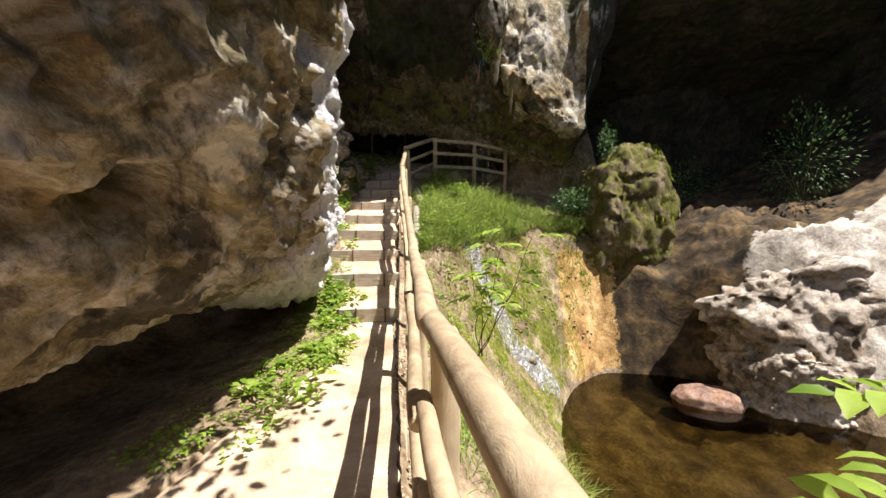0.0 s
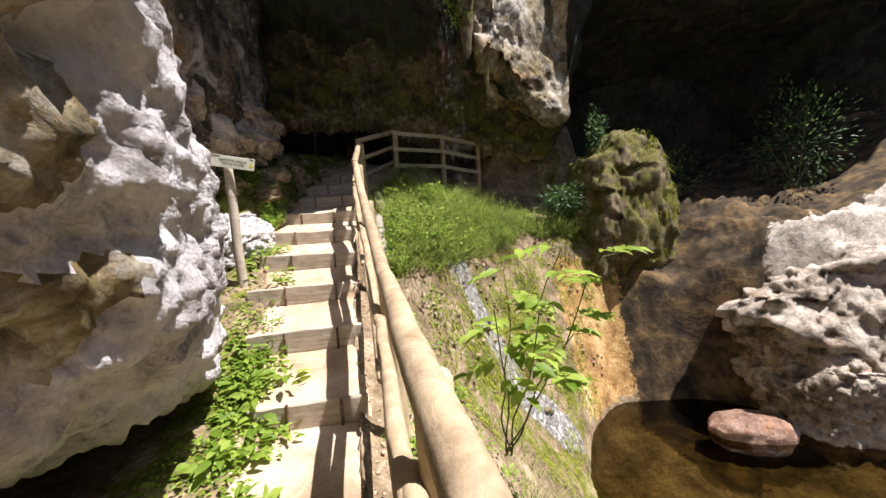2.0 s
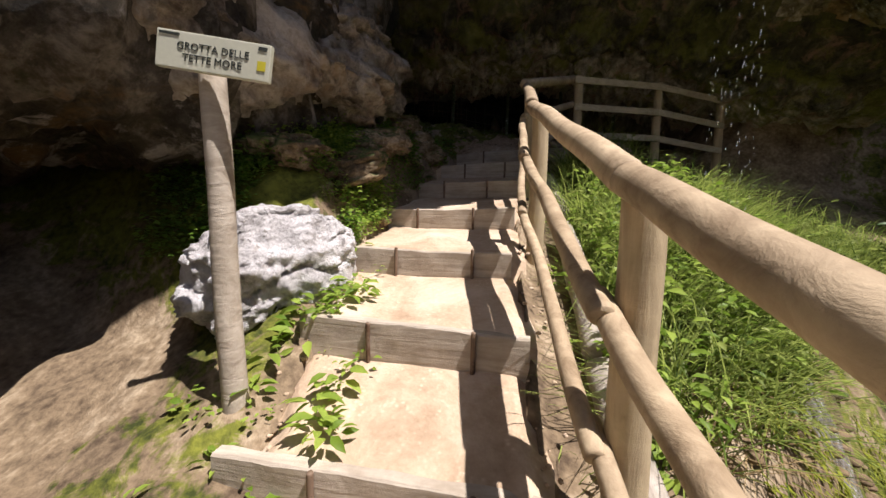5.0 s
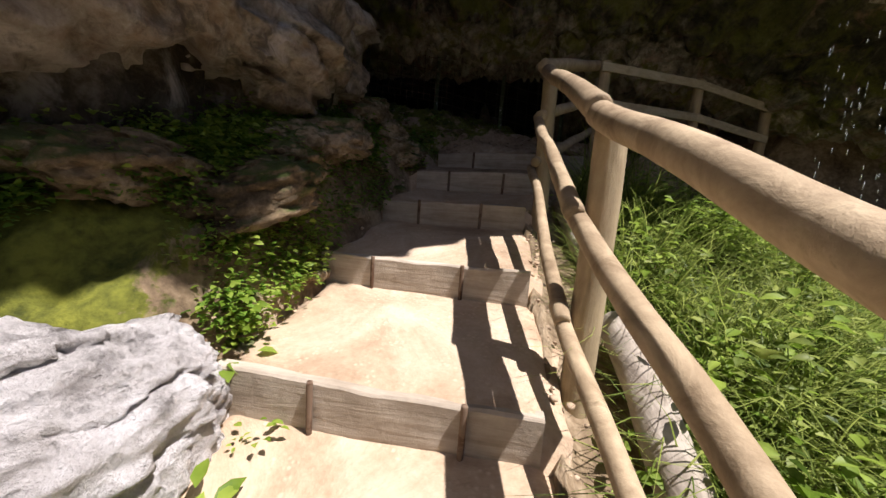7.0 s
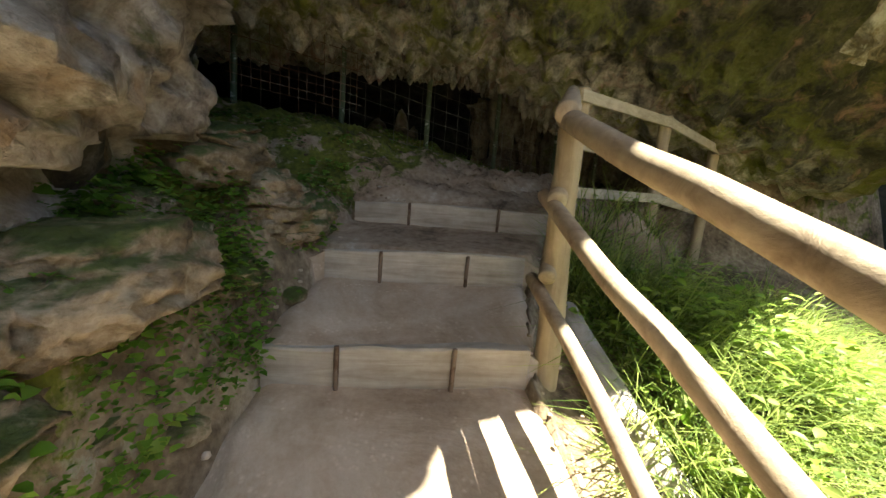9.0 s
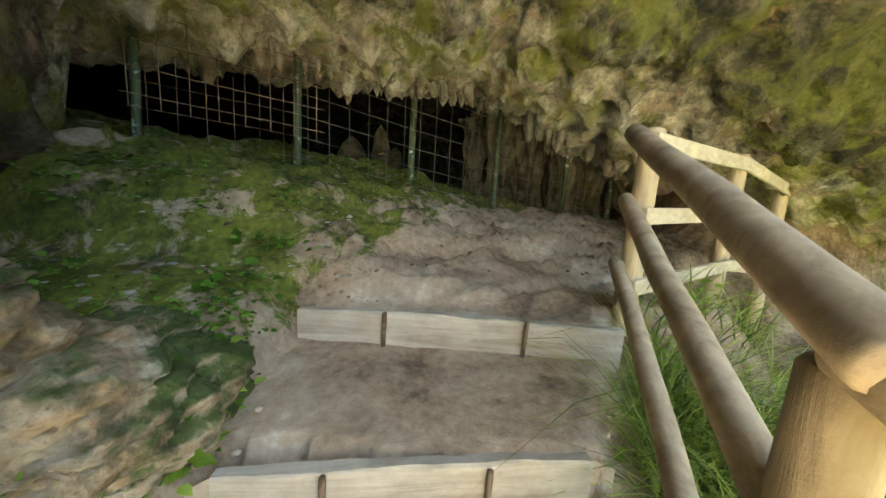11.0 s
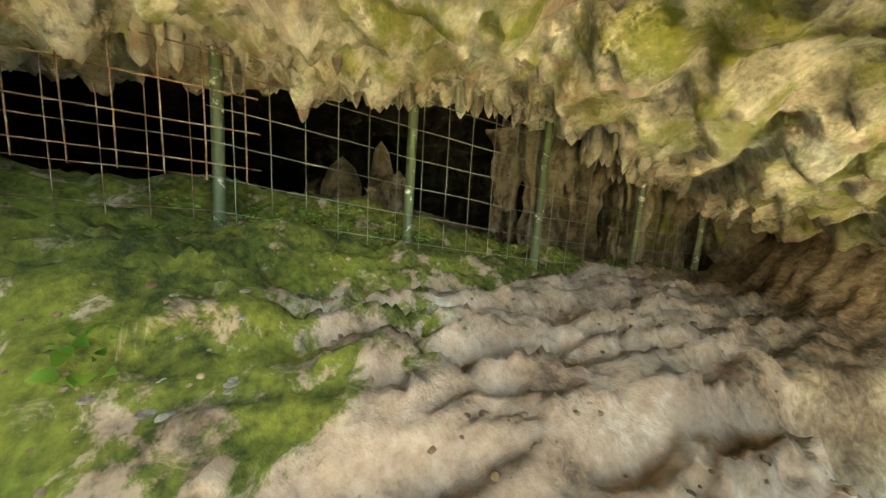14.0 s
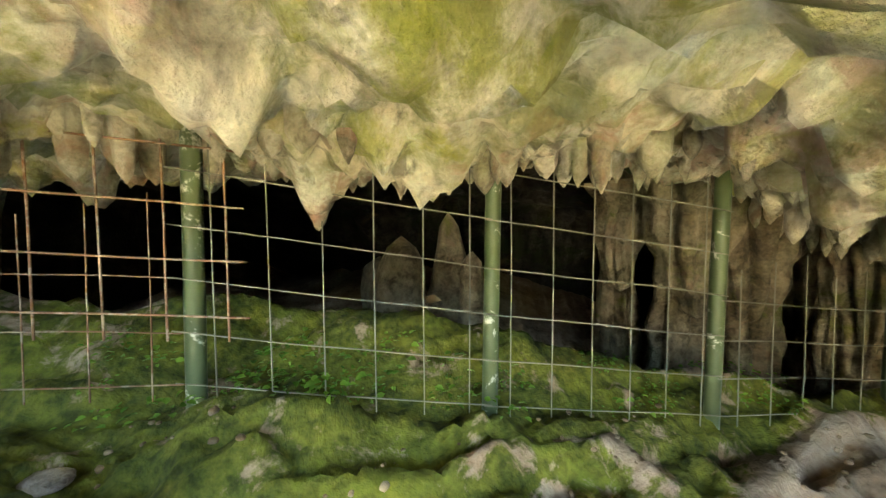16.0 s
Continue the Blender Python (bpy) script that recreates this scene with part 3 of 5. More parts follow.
    w = smooth(9.98, 10.2, ys) * smooth(1.6, 0.9, x) + smooth(10.9, 11.5, y) * smooth(0.9, 1.6, x) * smooth(6.5, 5.0, x)
    z = z * (1 - w) + c * w
    # far ground climbs to the gorge sides
    return z + 0.5 * np.clip(x - 10, 0, 60) + 0.4 * np.clip(-5 - x, 0, 60)


# ---- ground sheet ----
def build_ground():
    xs = axis_of((-60, -10, 5), (-10, -4, 0.5), (-4, -2.4, 0.1), (-2.4, 2.6, 0.035), (2.6, 6.5, 0.07), (6.5, 10, 0.12), (10, 16, 0.5), (16, 60, 4))
    ys = axis_of((-60, -8, 4), (-8, -0.5, 0.3), (-0.5, 4, 0.05), (4, 12.9, 0.035), (12.9, 16, 0.1), (16, 60, 4))
    gx, gy = np.meshgrid(xs, ys, indexing="ij")
    x, y = gx.ravel(), gy.ravel()
    z = ground_z(x, y)
    co = np.stack([x, y, z], 1)
    me = mesh_of("ground", co, grid_faces(len(xs), len(ys)), EARTH)
    d, e = x - path_right(y), path_left(y) - x
    p = co * 1.0
    n = fbm(p * 1.1 + 3, 4)
    rocky = np.clip(smooth(6.9, 7.9, x) * smooth(-2.7, -1.5, z) * smooth(9.2, 8.3, y) + 0.30 * smooth(6.4, 7.0, y) * smooth(0.0, 0.15, e) * smooth(10, 9.6, y), 0, 1)
    # first term: wet face above the pool; second: shade painted on the slope behind
    wet_shaded = smooth(4.7, 5.3, x) * smooth(7.9, 7.2, x) * smooth(1.2, 0.4, z) * smooth(6.0, 6.6, y) * 1.2 + smooth(5.9, 6.6, x) * smooth(7.9, 8.4, y) * smooth(16, 12, x)
    ochre = smooth(3.1, 3.8, x) * smooth(6.3, 5.2, x) * smooth(-3.0, -2.2, z) * smooth(0.8, 0.0, z) * smooth(9.6, 8.8, y)
    cave = smooth(9.2, 9.4, y) * smooth(1.7, 1.0, x)
    slope_moss = smooth(0.7, 1.4, x) * smooth(3.9, 3.0, x) * smooth(0.75, 0.4, z) * smooth(5.0, 5.9, y) * (0.55 + 0.35 * n) + 0.45 * smooth(3.5, 4.2, x) * smooth(6.0, 5.0, x) * smooth(-1.6, -0.2, z)
    u = x + 0.6 - 0.7 * (y - 10.8)
    left_moss = smooth(0.3, -0.5, u) * smooth(9.6, 10.1, y) * smooth(12.6, 12.0, y - 0.355 * x) * (0.57 + 0.5 * n + 0.12 * smooth(-0.5, -1.5, u)) + 0.82 * smooth(0.02, 0.3, e) * smooth(6.0, 6.6, y) * smooth(10.1, 9.6, y)
    gate_moss = 0.70 * smooth(13.6, 13.1, y - 0.355 * x) * smooth(12.1, 12.5, y - 0.355 * x) * smooth(10.8, 11.2, y)
    mossy = np.clip(slope_moss + left_moss + gate_moss + 0.52 * smooth(0.0, 0.2, e) * smooth(6.9, 6.2, y) * smooth(1.1, 0.5, e) * smooth(1.5, 2.8, y), 0, 1)
    for name, v in (("rocky", rocky), ("ochre", ochre), ("wet_shaded", wet_shaded), ("cave", cave), ("mossy", mossy)):
        at = me.attributes.new(name, "FLOAT", "POINT")
        at.data.foreach_set("value", v.astype(np.float32))
    return tagged(new("ground", me), "brown earth slopes with moss, rock and cave dirt", "ground", kind="structure")


build_ground()


def build_path():
    """The trodden sandy path: one strip between the edges, stepped at the boards."""
    ys = np.unique(np.concatenate([np.arange(-6, -0.5, 0.15), np.arange(-0.5, 10.0, 0.03)] + [np.array([s[0] - 0.004, s[0] + 0.004]) for s in STEPS]))
    ys = ys[ys <= 9.34]
    u = np.linspace(0, 1, 44)
    gy, gu = np.meshgrid(ys, u, indexing="ij")
    y, uu = gy.ravel(), gu.ravel()
    rag = np.stack([y * 2.2, 0 * y, 0 * y], 1)
    a = path_left(y) - 0.05 + 0.12 * fbm(rag, 4)
    b = path_right(y) + 0.06 + 0.07 * fbm(rag + 40, 4)
    x = a + (b - a) * uu
    p = np.stack([x, y, 0 * x], 1)
    edge = np.minimum(uu, 1 - uu)
    z = path_z(y) + 0.004 - 0.06 * smooth(0.09, 0.0, edge) + 0.010 * fbm(p * 2.5, 4) + 0.004 * fbm(p * 11, 3)
    z -= 0.018 * np.sin(uu * math.pi) * smooth(0.0, 0.4, y)
    me = mesh_of("footpath", np.stack([x, y, z], 1), grid_faces(len(ys), len(u), True), SAND)
    return tagged(new("pavement", me), "trodden pale sandy footpath climbing between timber steps", "footpath", kind="structure")


build_path()


# ---- the overhanging cliff with the cave's roof ----
def roof_z(x, y):
    base = line(y, [4, 7, 8, 9, 10, 10.8, 11.6, 12.6, 14, 16, 18], [7.2, 7.1, 6.7, 6.0, 5.0, 4.42, 4.3, 4.45, 4.6, 4.2, 2.0])
    base = base - 0.33 * np.clip(x + 0.1, 0, 20) * smooth(9.0, 10.5, y) * smooth(7, 4.5, x)
    xl = line(y, [4, 8.7, 9.5, 11, 11.6, 12.2, 14, 18], [-1.75, -1.85, -2.2, -3.1, -4.0, -5.4, -6.0, -6.0])
    low = line(y, [4, 6.5, 7.4, 8.7, 10, 11, 12, 18], [2.3, 2.12, 2.2, 2.75, 2.9, 3.0, 3.0, 2.0])
    z = base + (low - base) * smooth(0.0, 0.55, xl - x)
    # right: behind the hanging rock a high dark hollow
    hollow = smooth(4.2, 5.6, x)
    return z * (1 - hollow) + (9.0 - 0.5 * np.clip(y - 8, 0, 9)) * hollow


def build_cliff():
    xs = axis_of((-9, -3.4, 0.12), (-3.4, 2.6, 0.032), (2.6, 5.2, 0.06), (5.2, 16, 0.16), (16, 40, 2))
    n_in, n_up = 225, 110
    y_lip = line(xs, [-9, -4, -1.95, -0.5, 0.05, 0.45, 0.8, 1.2, 1.6, 2.0, 3.0, 4.2, 5.5, 8, 16, 40], [4.6, 4.8, 5.0, 5.2, 5.5, 6.05, 6.95, 7.5, 7.95, 8.55, 9.4, 9.85, 9.75, 9.2, 8.5, 8])
    rows = []
    for x, yl in zip(xs, y_lip):
        yy = np.concatenate([np.linspace(18, 13.2, 25, endpoint=False), np.linspace(13.2, 10.2, 110, endpoint=False), np.linspace(10.2, yl, n_in - 135)])
        zz = roof_z(np.full(n_in, x), yy)
        # the hanging rock hangs low at its front edge
        hang = smooth(1.4, 1.9, x) * smooth(4.7, 4.2, x)
        zh = np.interp(x, [1.4, 2.0, 3.0, 4.2, 4.7], [5.2, 4.7, 4.2, 3.5, 4.5])
        zz = zz + (zh - zz) * hang * smooth(yl + 1.2, yl + 0.15, yy)
        t = np.linspace(0, 1, n_up + 1)[1:] ** 1.5
        zu = zz[-1] + t * (17 - zz[-1])
        lean = np.interp(x, [-9, -2, 1.3, 2, 4.5, 8], [-0.12, -0.12, -0.15, -0.15, -0.15, -0.2])
        yu = yl - lean * (zu - zz[-1]) * smooth(0, 0.25, t) + 0.1
        if x > 5:
            yu = yl + 0.2 * (zu - zz[-1])
        rows.append(np.stack([np.full(n_in + n_up, x), np.concatenate([yy, yu]), np.concatenate([zz, zu])], 1))
    co = np.concatenate(rows)
    nu, nv = len(xs), n_in + n_up
    n = grid_normals(co, nu, nv)
    if n[nv * (nu // 2) + 60, 2] > 0:
        n = -n
    stretch = co * np.array([1.0, 1.0, 0.45])
    disp = 0.40 * fbm(co * 0.7 + 2, 3) + 0.20 * ridged(stretch * 1.7, 4) + 0.11 * ridged(co * 4.3, 4, 0.6) + 0.05 * fbm(co * 11, 3, 0.6)
    lump = np.exp(-(worley(co * np.array([2.3, 2.3, 1.0]) + 0.3) / 0.42) ** 2)
    curtain = smooth(10.0, 10.8, co[:, 1]) * smooth(14, 12.5, co[:, 1]) * smooth(5.0, 4.0, co[:, 0])
    keep = 1 - 0.55 * smooth(9.2, 10.2, co[:, 1])
    knob = 0.13 * np.exp(-(worley(co * 3.6 + 0.6) / 0.40) ** 2) + 0.075 * np.exp(-(worley(co * 7.5 + 0.2) / 0.42) ** 2) + 0.06 * ridged(co * 6.5, 4, 0.6) + 0.032 * ridged(co * 14, 3, 0.6) + 0.02 * fbm(co * 20, 3, 0.6)
    co = co + n * (disp * keep + 0.13 * lump + knob * curtain)[:, None]
    small = np.exp(-(worley(co * np.array([6.0, 6.0, 2.0])) / 0.4) ** 2)
    co[:, 2] -= (0.07 * lump + 0.06 * small) * curtain
    faces = grid_faces(nu, nv, False)
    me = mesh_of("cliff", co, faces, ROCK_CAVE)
    me.materials.append(ROCK_SHADED_CLIFF)
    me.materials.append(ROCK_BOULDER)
    me.materials.append(ROCK_SHADED_WALL)
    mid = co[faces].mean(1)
    # slot 1 puts the shade of the hollow and the deep cave into the colour
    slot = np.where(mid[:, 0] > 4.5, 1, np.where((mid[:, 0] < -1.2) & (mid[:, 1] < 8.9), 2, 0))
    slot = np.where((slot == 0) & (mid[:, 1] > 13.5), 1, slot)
    # faces under the front of the overhang take the dark copy, painting in its shade
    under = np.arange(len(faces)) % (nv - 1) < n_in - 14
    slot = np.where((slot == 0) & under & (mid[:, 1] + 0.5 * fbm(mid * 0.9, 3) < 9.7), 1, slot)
    # the left wall gets the limestone whose tones are lowered for its shade
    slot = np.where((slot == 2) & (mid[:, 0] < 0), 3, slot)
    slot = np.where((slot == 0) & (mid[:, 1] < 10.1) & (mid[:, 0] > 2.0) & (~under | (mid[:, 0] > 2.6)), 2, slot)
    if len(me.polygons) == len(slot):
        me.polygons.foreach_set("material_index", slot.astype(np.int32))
    return tagged(new("wall_cliff", me), "overhanging limestone cliff with a mossy cave roof", "cliff", kind="structure")


build_cliff()


# ---- the leaning boulder beside the path ----
def build_boulder():
    """A great leaning rock: cross-sections along the path from the hidden foot out to the lip, the belly and the overhanging crown."""
    stations = [-2.5, 0.0, 1.5, 2.6, 3.3, 4.0, 4.6, 5.0]
    foot = [(-2.4, 0.9), (-2.4, 0.85), (-2.3, 0.8), (-2.2, 0.75), (-2.1, 0.6), (-2.0, 0.4), (-2.0, 0.4), (-2.0, 0.6)]
    lip = [(-1.2, 0.75), (-1.25, 0.62), (-1.15, 0.68), (-1.0, 0.74), (-0.92, 0.58), (-0.95, 0.36), (-1.15, 0.38), (-1.6, 0.75)]
    belly = [(-0.5, 1.6), (-0.45, 1.55), (-0.36, 1.55), (-0.24, 1.55), (-0.40, 1.45), (-0.66, 1.40), (-1.08, 1.30), (-1.65, 1.3)]
    chest = [(-0.1, 2.6), (-0.1, 2.6), (0.0, 2.4), (-0.10, 2.4), (-0.45, 2.3), (-0.85, 2.1), (-1.30, 1.9), (-1.8, 1.7)]
    crown = [(0.4, 3.6), (0.45, 3.6), (0.35, 3.4), (-0.05, 3.2), (-0.65, 3.0), (-1.15, 2.8), (-1.65, 2.5), (-2.1, 2.1)]
    top = [(-0.6, 6.0), (-0.5, 6.0), (-0.6, 5.4), (-1.2, 4.8), (-1.8, 4.2), (-2.1, 3.9), (-2.4, 3.3), (-2.6, 2.4)]
    back = [(-4.0, 7.0), (-4.0, 7.0), (-4.0, 6.8), (-4.0, 6.2), (-4.0, 5.4), (-4.0, 4.6), (-3.8, 3.6), (-3.4, 2.4)]
    rings = np.array([foot, lip, belly, chest, crown, top, back])
    v = axis_of((-2.5, 0, 0.08), (0, 5.0, 0.028))
    s = np.linspace(0, 6, 330)
    prof = np.empty((len(v), 7, 2))
    for k in range(7):
        for c in range(2):
            prof[:, k, c] = (np.interp(v - 0.2, stations, rings[k, :, c]) + np.interp(v, stations, rings[k, :, c]) + np.interp(v + 0.2, stations, rings[k, :, c])) / 3
    # Catmull-Rom through the seven rings
    co = np.empty((len(v), len(s), 3))
    for j, t in enumerate(s):
        i = min(int(t), 5)
        f = t - i
        p0, p1, p2, p3 = (prof[:, max(0, min(6, i + o))] for o in (-1, 0, 1, 2))
        q = 0.5 * (2 * p1 + (p2 - p0) * f + (2 * p0 - 5 * p1 + 4 * p2 - p3) * f * f + (3 * p1 - p0 - 3 * p2 + p3) * f ** 3)
        co[:, j, 0], co[:, j, 1], co[:, j, 2] = q[:, 0], v, q[:, 1]
    nu, nv = len(v), len(s)
    co = co.reshape(-1, 3)
    n = grid_normals(co, nu, nv)
    if n[(nu // 2) * nv + 110, 0] < 0:
        n = -n
    disp = 0.15 * fbm(co * 1.3 + 5, 4) + 0.10 * ridged(co * 2.6, 5, 0.55) + 0.028 * ridged(co * 7, 3, 0.6) + 0.015 * ridged(co * 17, 3, 0.6) + 0.02 * fbm(co * 9, 4, 0.6)
    disp -= 0.42 * np.exp(-(worley(co * np.array([1.0, 1.25, 1.7]) + 0.7) / 0.22) ** 2) * smooth(3.0, 2.2, co[:, 1]) + 0.26 * np.exp(-(worley(co * np.array([1.7, 1.7, 2.3])) / 0.24) ** 2) + 0.06 * np.exp(-(worley(co * 5.0) / 0.3) ** 2) + 0.03 * np.exp(-(worley(co * 12.0 + 0.4) / 0.35) ** 2)
    co = co + n * disp[:, None]
    # close the far end
    end = co.reshape(nu, nv, 3)[-1]
    core = np.array([-3.0, 4.7, 1.9])
    cap = [end + (core - end) * f + np.array([0, 0.25 * math.sin(f * math.pi * 0.6), 0]) for f in (0.25, 0.5, 0.75, 1.0)]
    co = np.concatenate([co] + cap)
    faces = grid_faces(nu + 4, nv, True)
    me = mesh_of("boulder", co, faces, ROCK_BOULDER)
    me.materials.append(ROCK_WHITE)
    mid = co[faces].mean(1)
    # the sunlit far and upper flank is painted with the paler limestone
    sunlit_faces = mid[:, 1] + 0.7 * fbm(mid * 1.6, 4) + 0.25 * (mid[:, 2] - 1.5) > 2.75
    if len(me.polygons) == len(sunlit_faces):
        me.polygons.foreach_set("material_index", sunlit_faces.astype(np.int32))
    return tagged(new("leaning_boulder", me), "huge pitted grey and ochre limestone boulder leaning over the path", "boulder")


build_boulder()


# ---- the gorge sides, closing the place ----
def build_sides():
    def wall(name, pts, label, top=17):
        pts = np.array(pts, float)
        u = np.linspace(0, len(pts) - 1, 90)
        base = np.stack([np.interp(u, range(len(pts)), pts[:, k]) for k in (0, 1)], 1)
        h = np.linspace(-5, top, 70)
        mid = base.mean(0)
        co = []
        for b in base:
            out = (b - np.array([2.0, 4.0]))
            out /= np.linalg.norm(out)
            co.append(np.stack([b[0] + out[0] * 0.12 * h, b[1] + out[1] * 0.12 * h, h], 1))
        co = np.concatenate(co)
        n = grid_normals(co, 90, 70)
        co = co + n * (0.9 * fbm(co * 0.25, 4) + 0.35 * ridged(co * 0.8, 4))[:, None]
        tagged(new(name, mesh_of(name, co, grid_faces(90, 70), ROCK_SHADED_CLIFF)), label, "cliff", kind="structure")
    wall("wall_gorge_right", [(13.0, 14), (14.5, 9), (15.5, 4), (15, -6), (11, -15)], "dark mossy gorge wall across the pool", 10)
    # left and back walls are additions that cut sky light; the back stays unseen
    wall("wall_gorge_left", [(-6, -14), (-4.8, -4), (-4.2, 0), (-3.6, 5.2)], "dark wall added behind the leaning boulder to cut sky light", 12)
    wall("wall_gorge_back", [(11, -15), (5, -18), (0, -18), (-6, -14)], "unseen dark wall added behind the viewpoint to cut sky light", 12)
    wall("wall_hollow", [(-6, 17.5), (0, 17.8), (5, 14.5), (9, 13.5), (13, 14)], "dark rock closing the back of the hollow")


build_sides()


# ---- the pool ----
def build_pool():
    xs, ys = axis_of((1.5, 9.5, 0.1)), axis_of((-6, 9.2, 0.1))
    gx, gy = np.meshgrid(xs, ys, indexing="ij")
    p = np.stack([gx.ravel(), gy.ravel(), 0 * gx.ravel()], 1)
    p[:, 2] = -2.72 + 0.006 * fbm(p * 3, 3)
    tagged(new("water", mesh_of("pool", p, grid_faces(len(xs), len(ys)), POOL_WATER)), "still brown pool water below the path", "water", kind="structure")


build_pool()


# ---- things: timber steps ----
def build_step(i, y, z, xa, xb):
    w, th = xb - xa, 0.055
    ob = thing("timber_step", pose((xa + xb) / 2, y, z, 0, 0, (-1.5, 3.0, 4.0, 1.0, 2.0, -2.0, 0.0, -1.0, -9.0)[i]), "weathered grey timber step board held by steel stakes", "step", "timber steps up the path")
    h = RISE + 0.05
    nx = 30
    xs = np.linspace(-w / 2, w / 2, nx)
    ring = [(-th / 2 + 0.007, 0), (-th / 2, -0.008), (-th / 2, -h * 0.35), (-th / 2, -h * 0.7), (-th / 2, -h), (th / 2, -h), (th / 2, -0.008), (th / 2 - 0.007, 0)]
    co = np.array([(x, b, c) for x in xs for b, c in ring])
    k = fbm(np.stack([co[:, 0] * 4 + i * 7, co[:, 2] * 9, co[:, 1] * 30], 1), 4)
    co[:, 2] += 0.013 * k + 0.010 * np.sin(co[:, 0] * 3 + i)
    co[:, 1] += 0.008 * k - 0.02 * (i in (3, 5)) * np.abs(co[:, 0])
    bm = bmesh.new()
    vs = [bm.verts.new(q) for q in co]
    m = len(ring)
    for a in range(nx - 1):
        for b in range(m):
            bm.faces.new((vs[a * m + b], vs[a * m + (b + 1) % m], vs[(a + 1) * m + (b + 1) % m], vs[(a + 1) * m + b]))
    bm.faces.new(vs[:m][::-1])
    bm.faces.new(vs[-m:])
    bmesh.ops.recalc_face_normals(bm, faces=bm.faces[:])
    part("board", bm, PLANK_WOOD, ob)
    for f in ((0.27, 0.70) if i > 4 else (0.33, 0.78)):
        x = -w / 2 + w * f
        part("stake", pole_mesh("stake", (x, -0.04, -h - 0.05), (x + 0.006, -0.043, 0.012 - 0.01 * (i % 2)), 0.011, 0.012, None, 8, 5, 0.003, i + f), STAKE_METAL, ob, "thin rusty steel stake")
    return ob


for _i, (_y, _z, _a, _b) in enumerate(STEPS):
    build_step(_i, _y, _z, _a, _b)


# ---- things: the pole railing ----
def rail_x(y):
    return float(np.interp(y, [-1, 0, 0.8, 1.25, 2, 2.75, 4.15, 5.75, 7.24, 8.70], [1.25, 1.0, 0.79, 0.70, 0.58, 0.48, 0.295, 0.02, -0.236, -0.315]))


def build_railing():
    ob = thing("pole_railing", pose(0, 0, 0), "weathered round-pole railing with three rails along the path", "railing")
    ys = [-1.75, -0.25, 1.25, 2.75, 4.15, 5.75, 7.24, 8.70]
    tops = [1.06, 1.01, 0.96, 0.99, 1.05, 1.62, 2.255, 2.89]
    xs = [rail_x(y) for y in ys]
    for k, (x, y, t) in enumerate(zip(xs, ys, tops)):
        g = float(path_zs(y)) - 0.25
        lean = (0.02, -0.01, 0.015, 0.0, -0.015, 0.02, 0.03, 0.0)[k]
        part("post", pole_mesh("post", (x + 0.045, y, g), (x + 0.03 + lean, y + 0.02, t - 0.035), 0.060, 0.054, None, 14, 12, 0.006, k), POST_WOOD, ob, "thick peeled wooden post")
    for level, (drop, r) in enumerate(((0.0, 0.047), (0.32, 0.036), (0.70, 0.032))):
        for k in range(len(ys) - 1):
            a = (xs[k] - (0.0, 0.045, 0.045)[level], ys[k] - (0.015, 0.06, 0.06)[level], tops[k] - drop - 0.03 * (level > 0))
            b = (xs[k + 1] - (0.0, 0.045, 0.045)[level], ys[k + 1] + (0.015, 0.07, 0.07)[level], tops[k + 1] - drop)
            part("rail", pole_mesh("rail", a, b, r, r * 0.96, None, 14, 22, 0.010, k * 3 + level), POLE_WOOD, ob)
    return ob


build_railing()


def build_far_fence():
    """The fence across the cave's mouth: round posts, pale flat boards, and three poles joining it to the railing."""
    ob = thing("board_fence", pose(0, 0, 0), "wooden fence of round posts and pale boards at the cave", "fence")
    posts = [(0.335, 10.00, 2.3, 3.41), (1.50, 10.60, 2.2, 3.42), (2.50, 11.08, 1.9, 3.29)]
    for k, (x, y, a, b) in enumerate(posts):
        part("post", pole_mesh("post", (x, y, a - 0.3), (x + 0.01, y, b), 0.062, 0.055, None, 14, 12, 0.005, 20 + k), POST_WOOD, ob, "round peeled post")
    for k in range(2):
        (x0, y0, _, t0), (x1, y1, _, t1) = posts[k], posts[k + 1]
        for drop in (0.075, 0.43, 0.80):
            a, b = Vector((x0, y0 - 0.07, t0 - drop)), Vector((x1, y1 - 0.07, t1 - drop))
            d = b - a
            m = Matrix.Translation((a + b) / 2) @ d.to_track_quat("X", "Z").to_matrix().to_4x4()
            part("board", box_bm(d.length + 0.1, 0.028, 0.085, 0.006, 2, m), RAIL_BOARD, ob, "flat pale rail board")
    c = (-0.315, 8.70, 2.89)
    for drop, r in ((0.0, 0.05), (0.34, 0.042), (0.67, 0.038)):
        part("rail", pole_mesh("rail", (c[0] - 0.03, c[1] - 0.06, c[2] - drop), (posts[0][0] - 0.05, posts[0][1] + 0.06, posts[0][3] - 0.02 - drop), r, r, None, 14, 18, 0.008, 40 + int(drop * 10)), POLE_WOOD, ob, "round pole rail")
    return ob


build_far_fence()


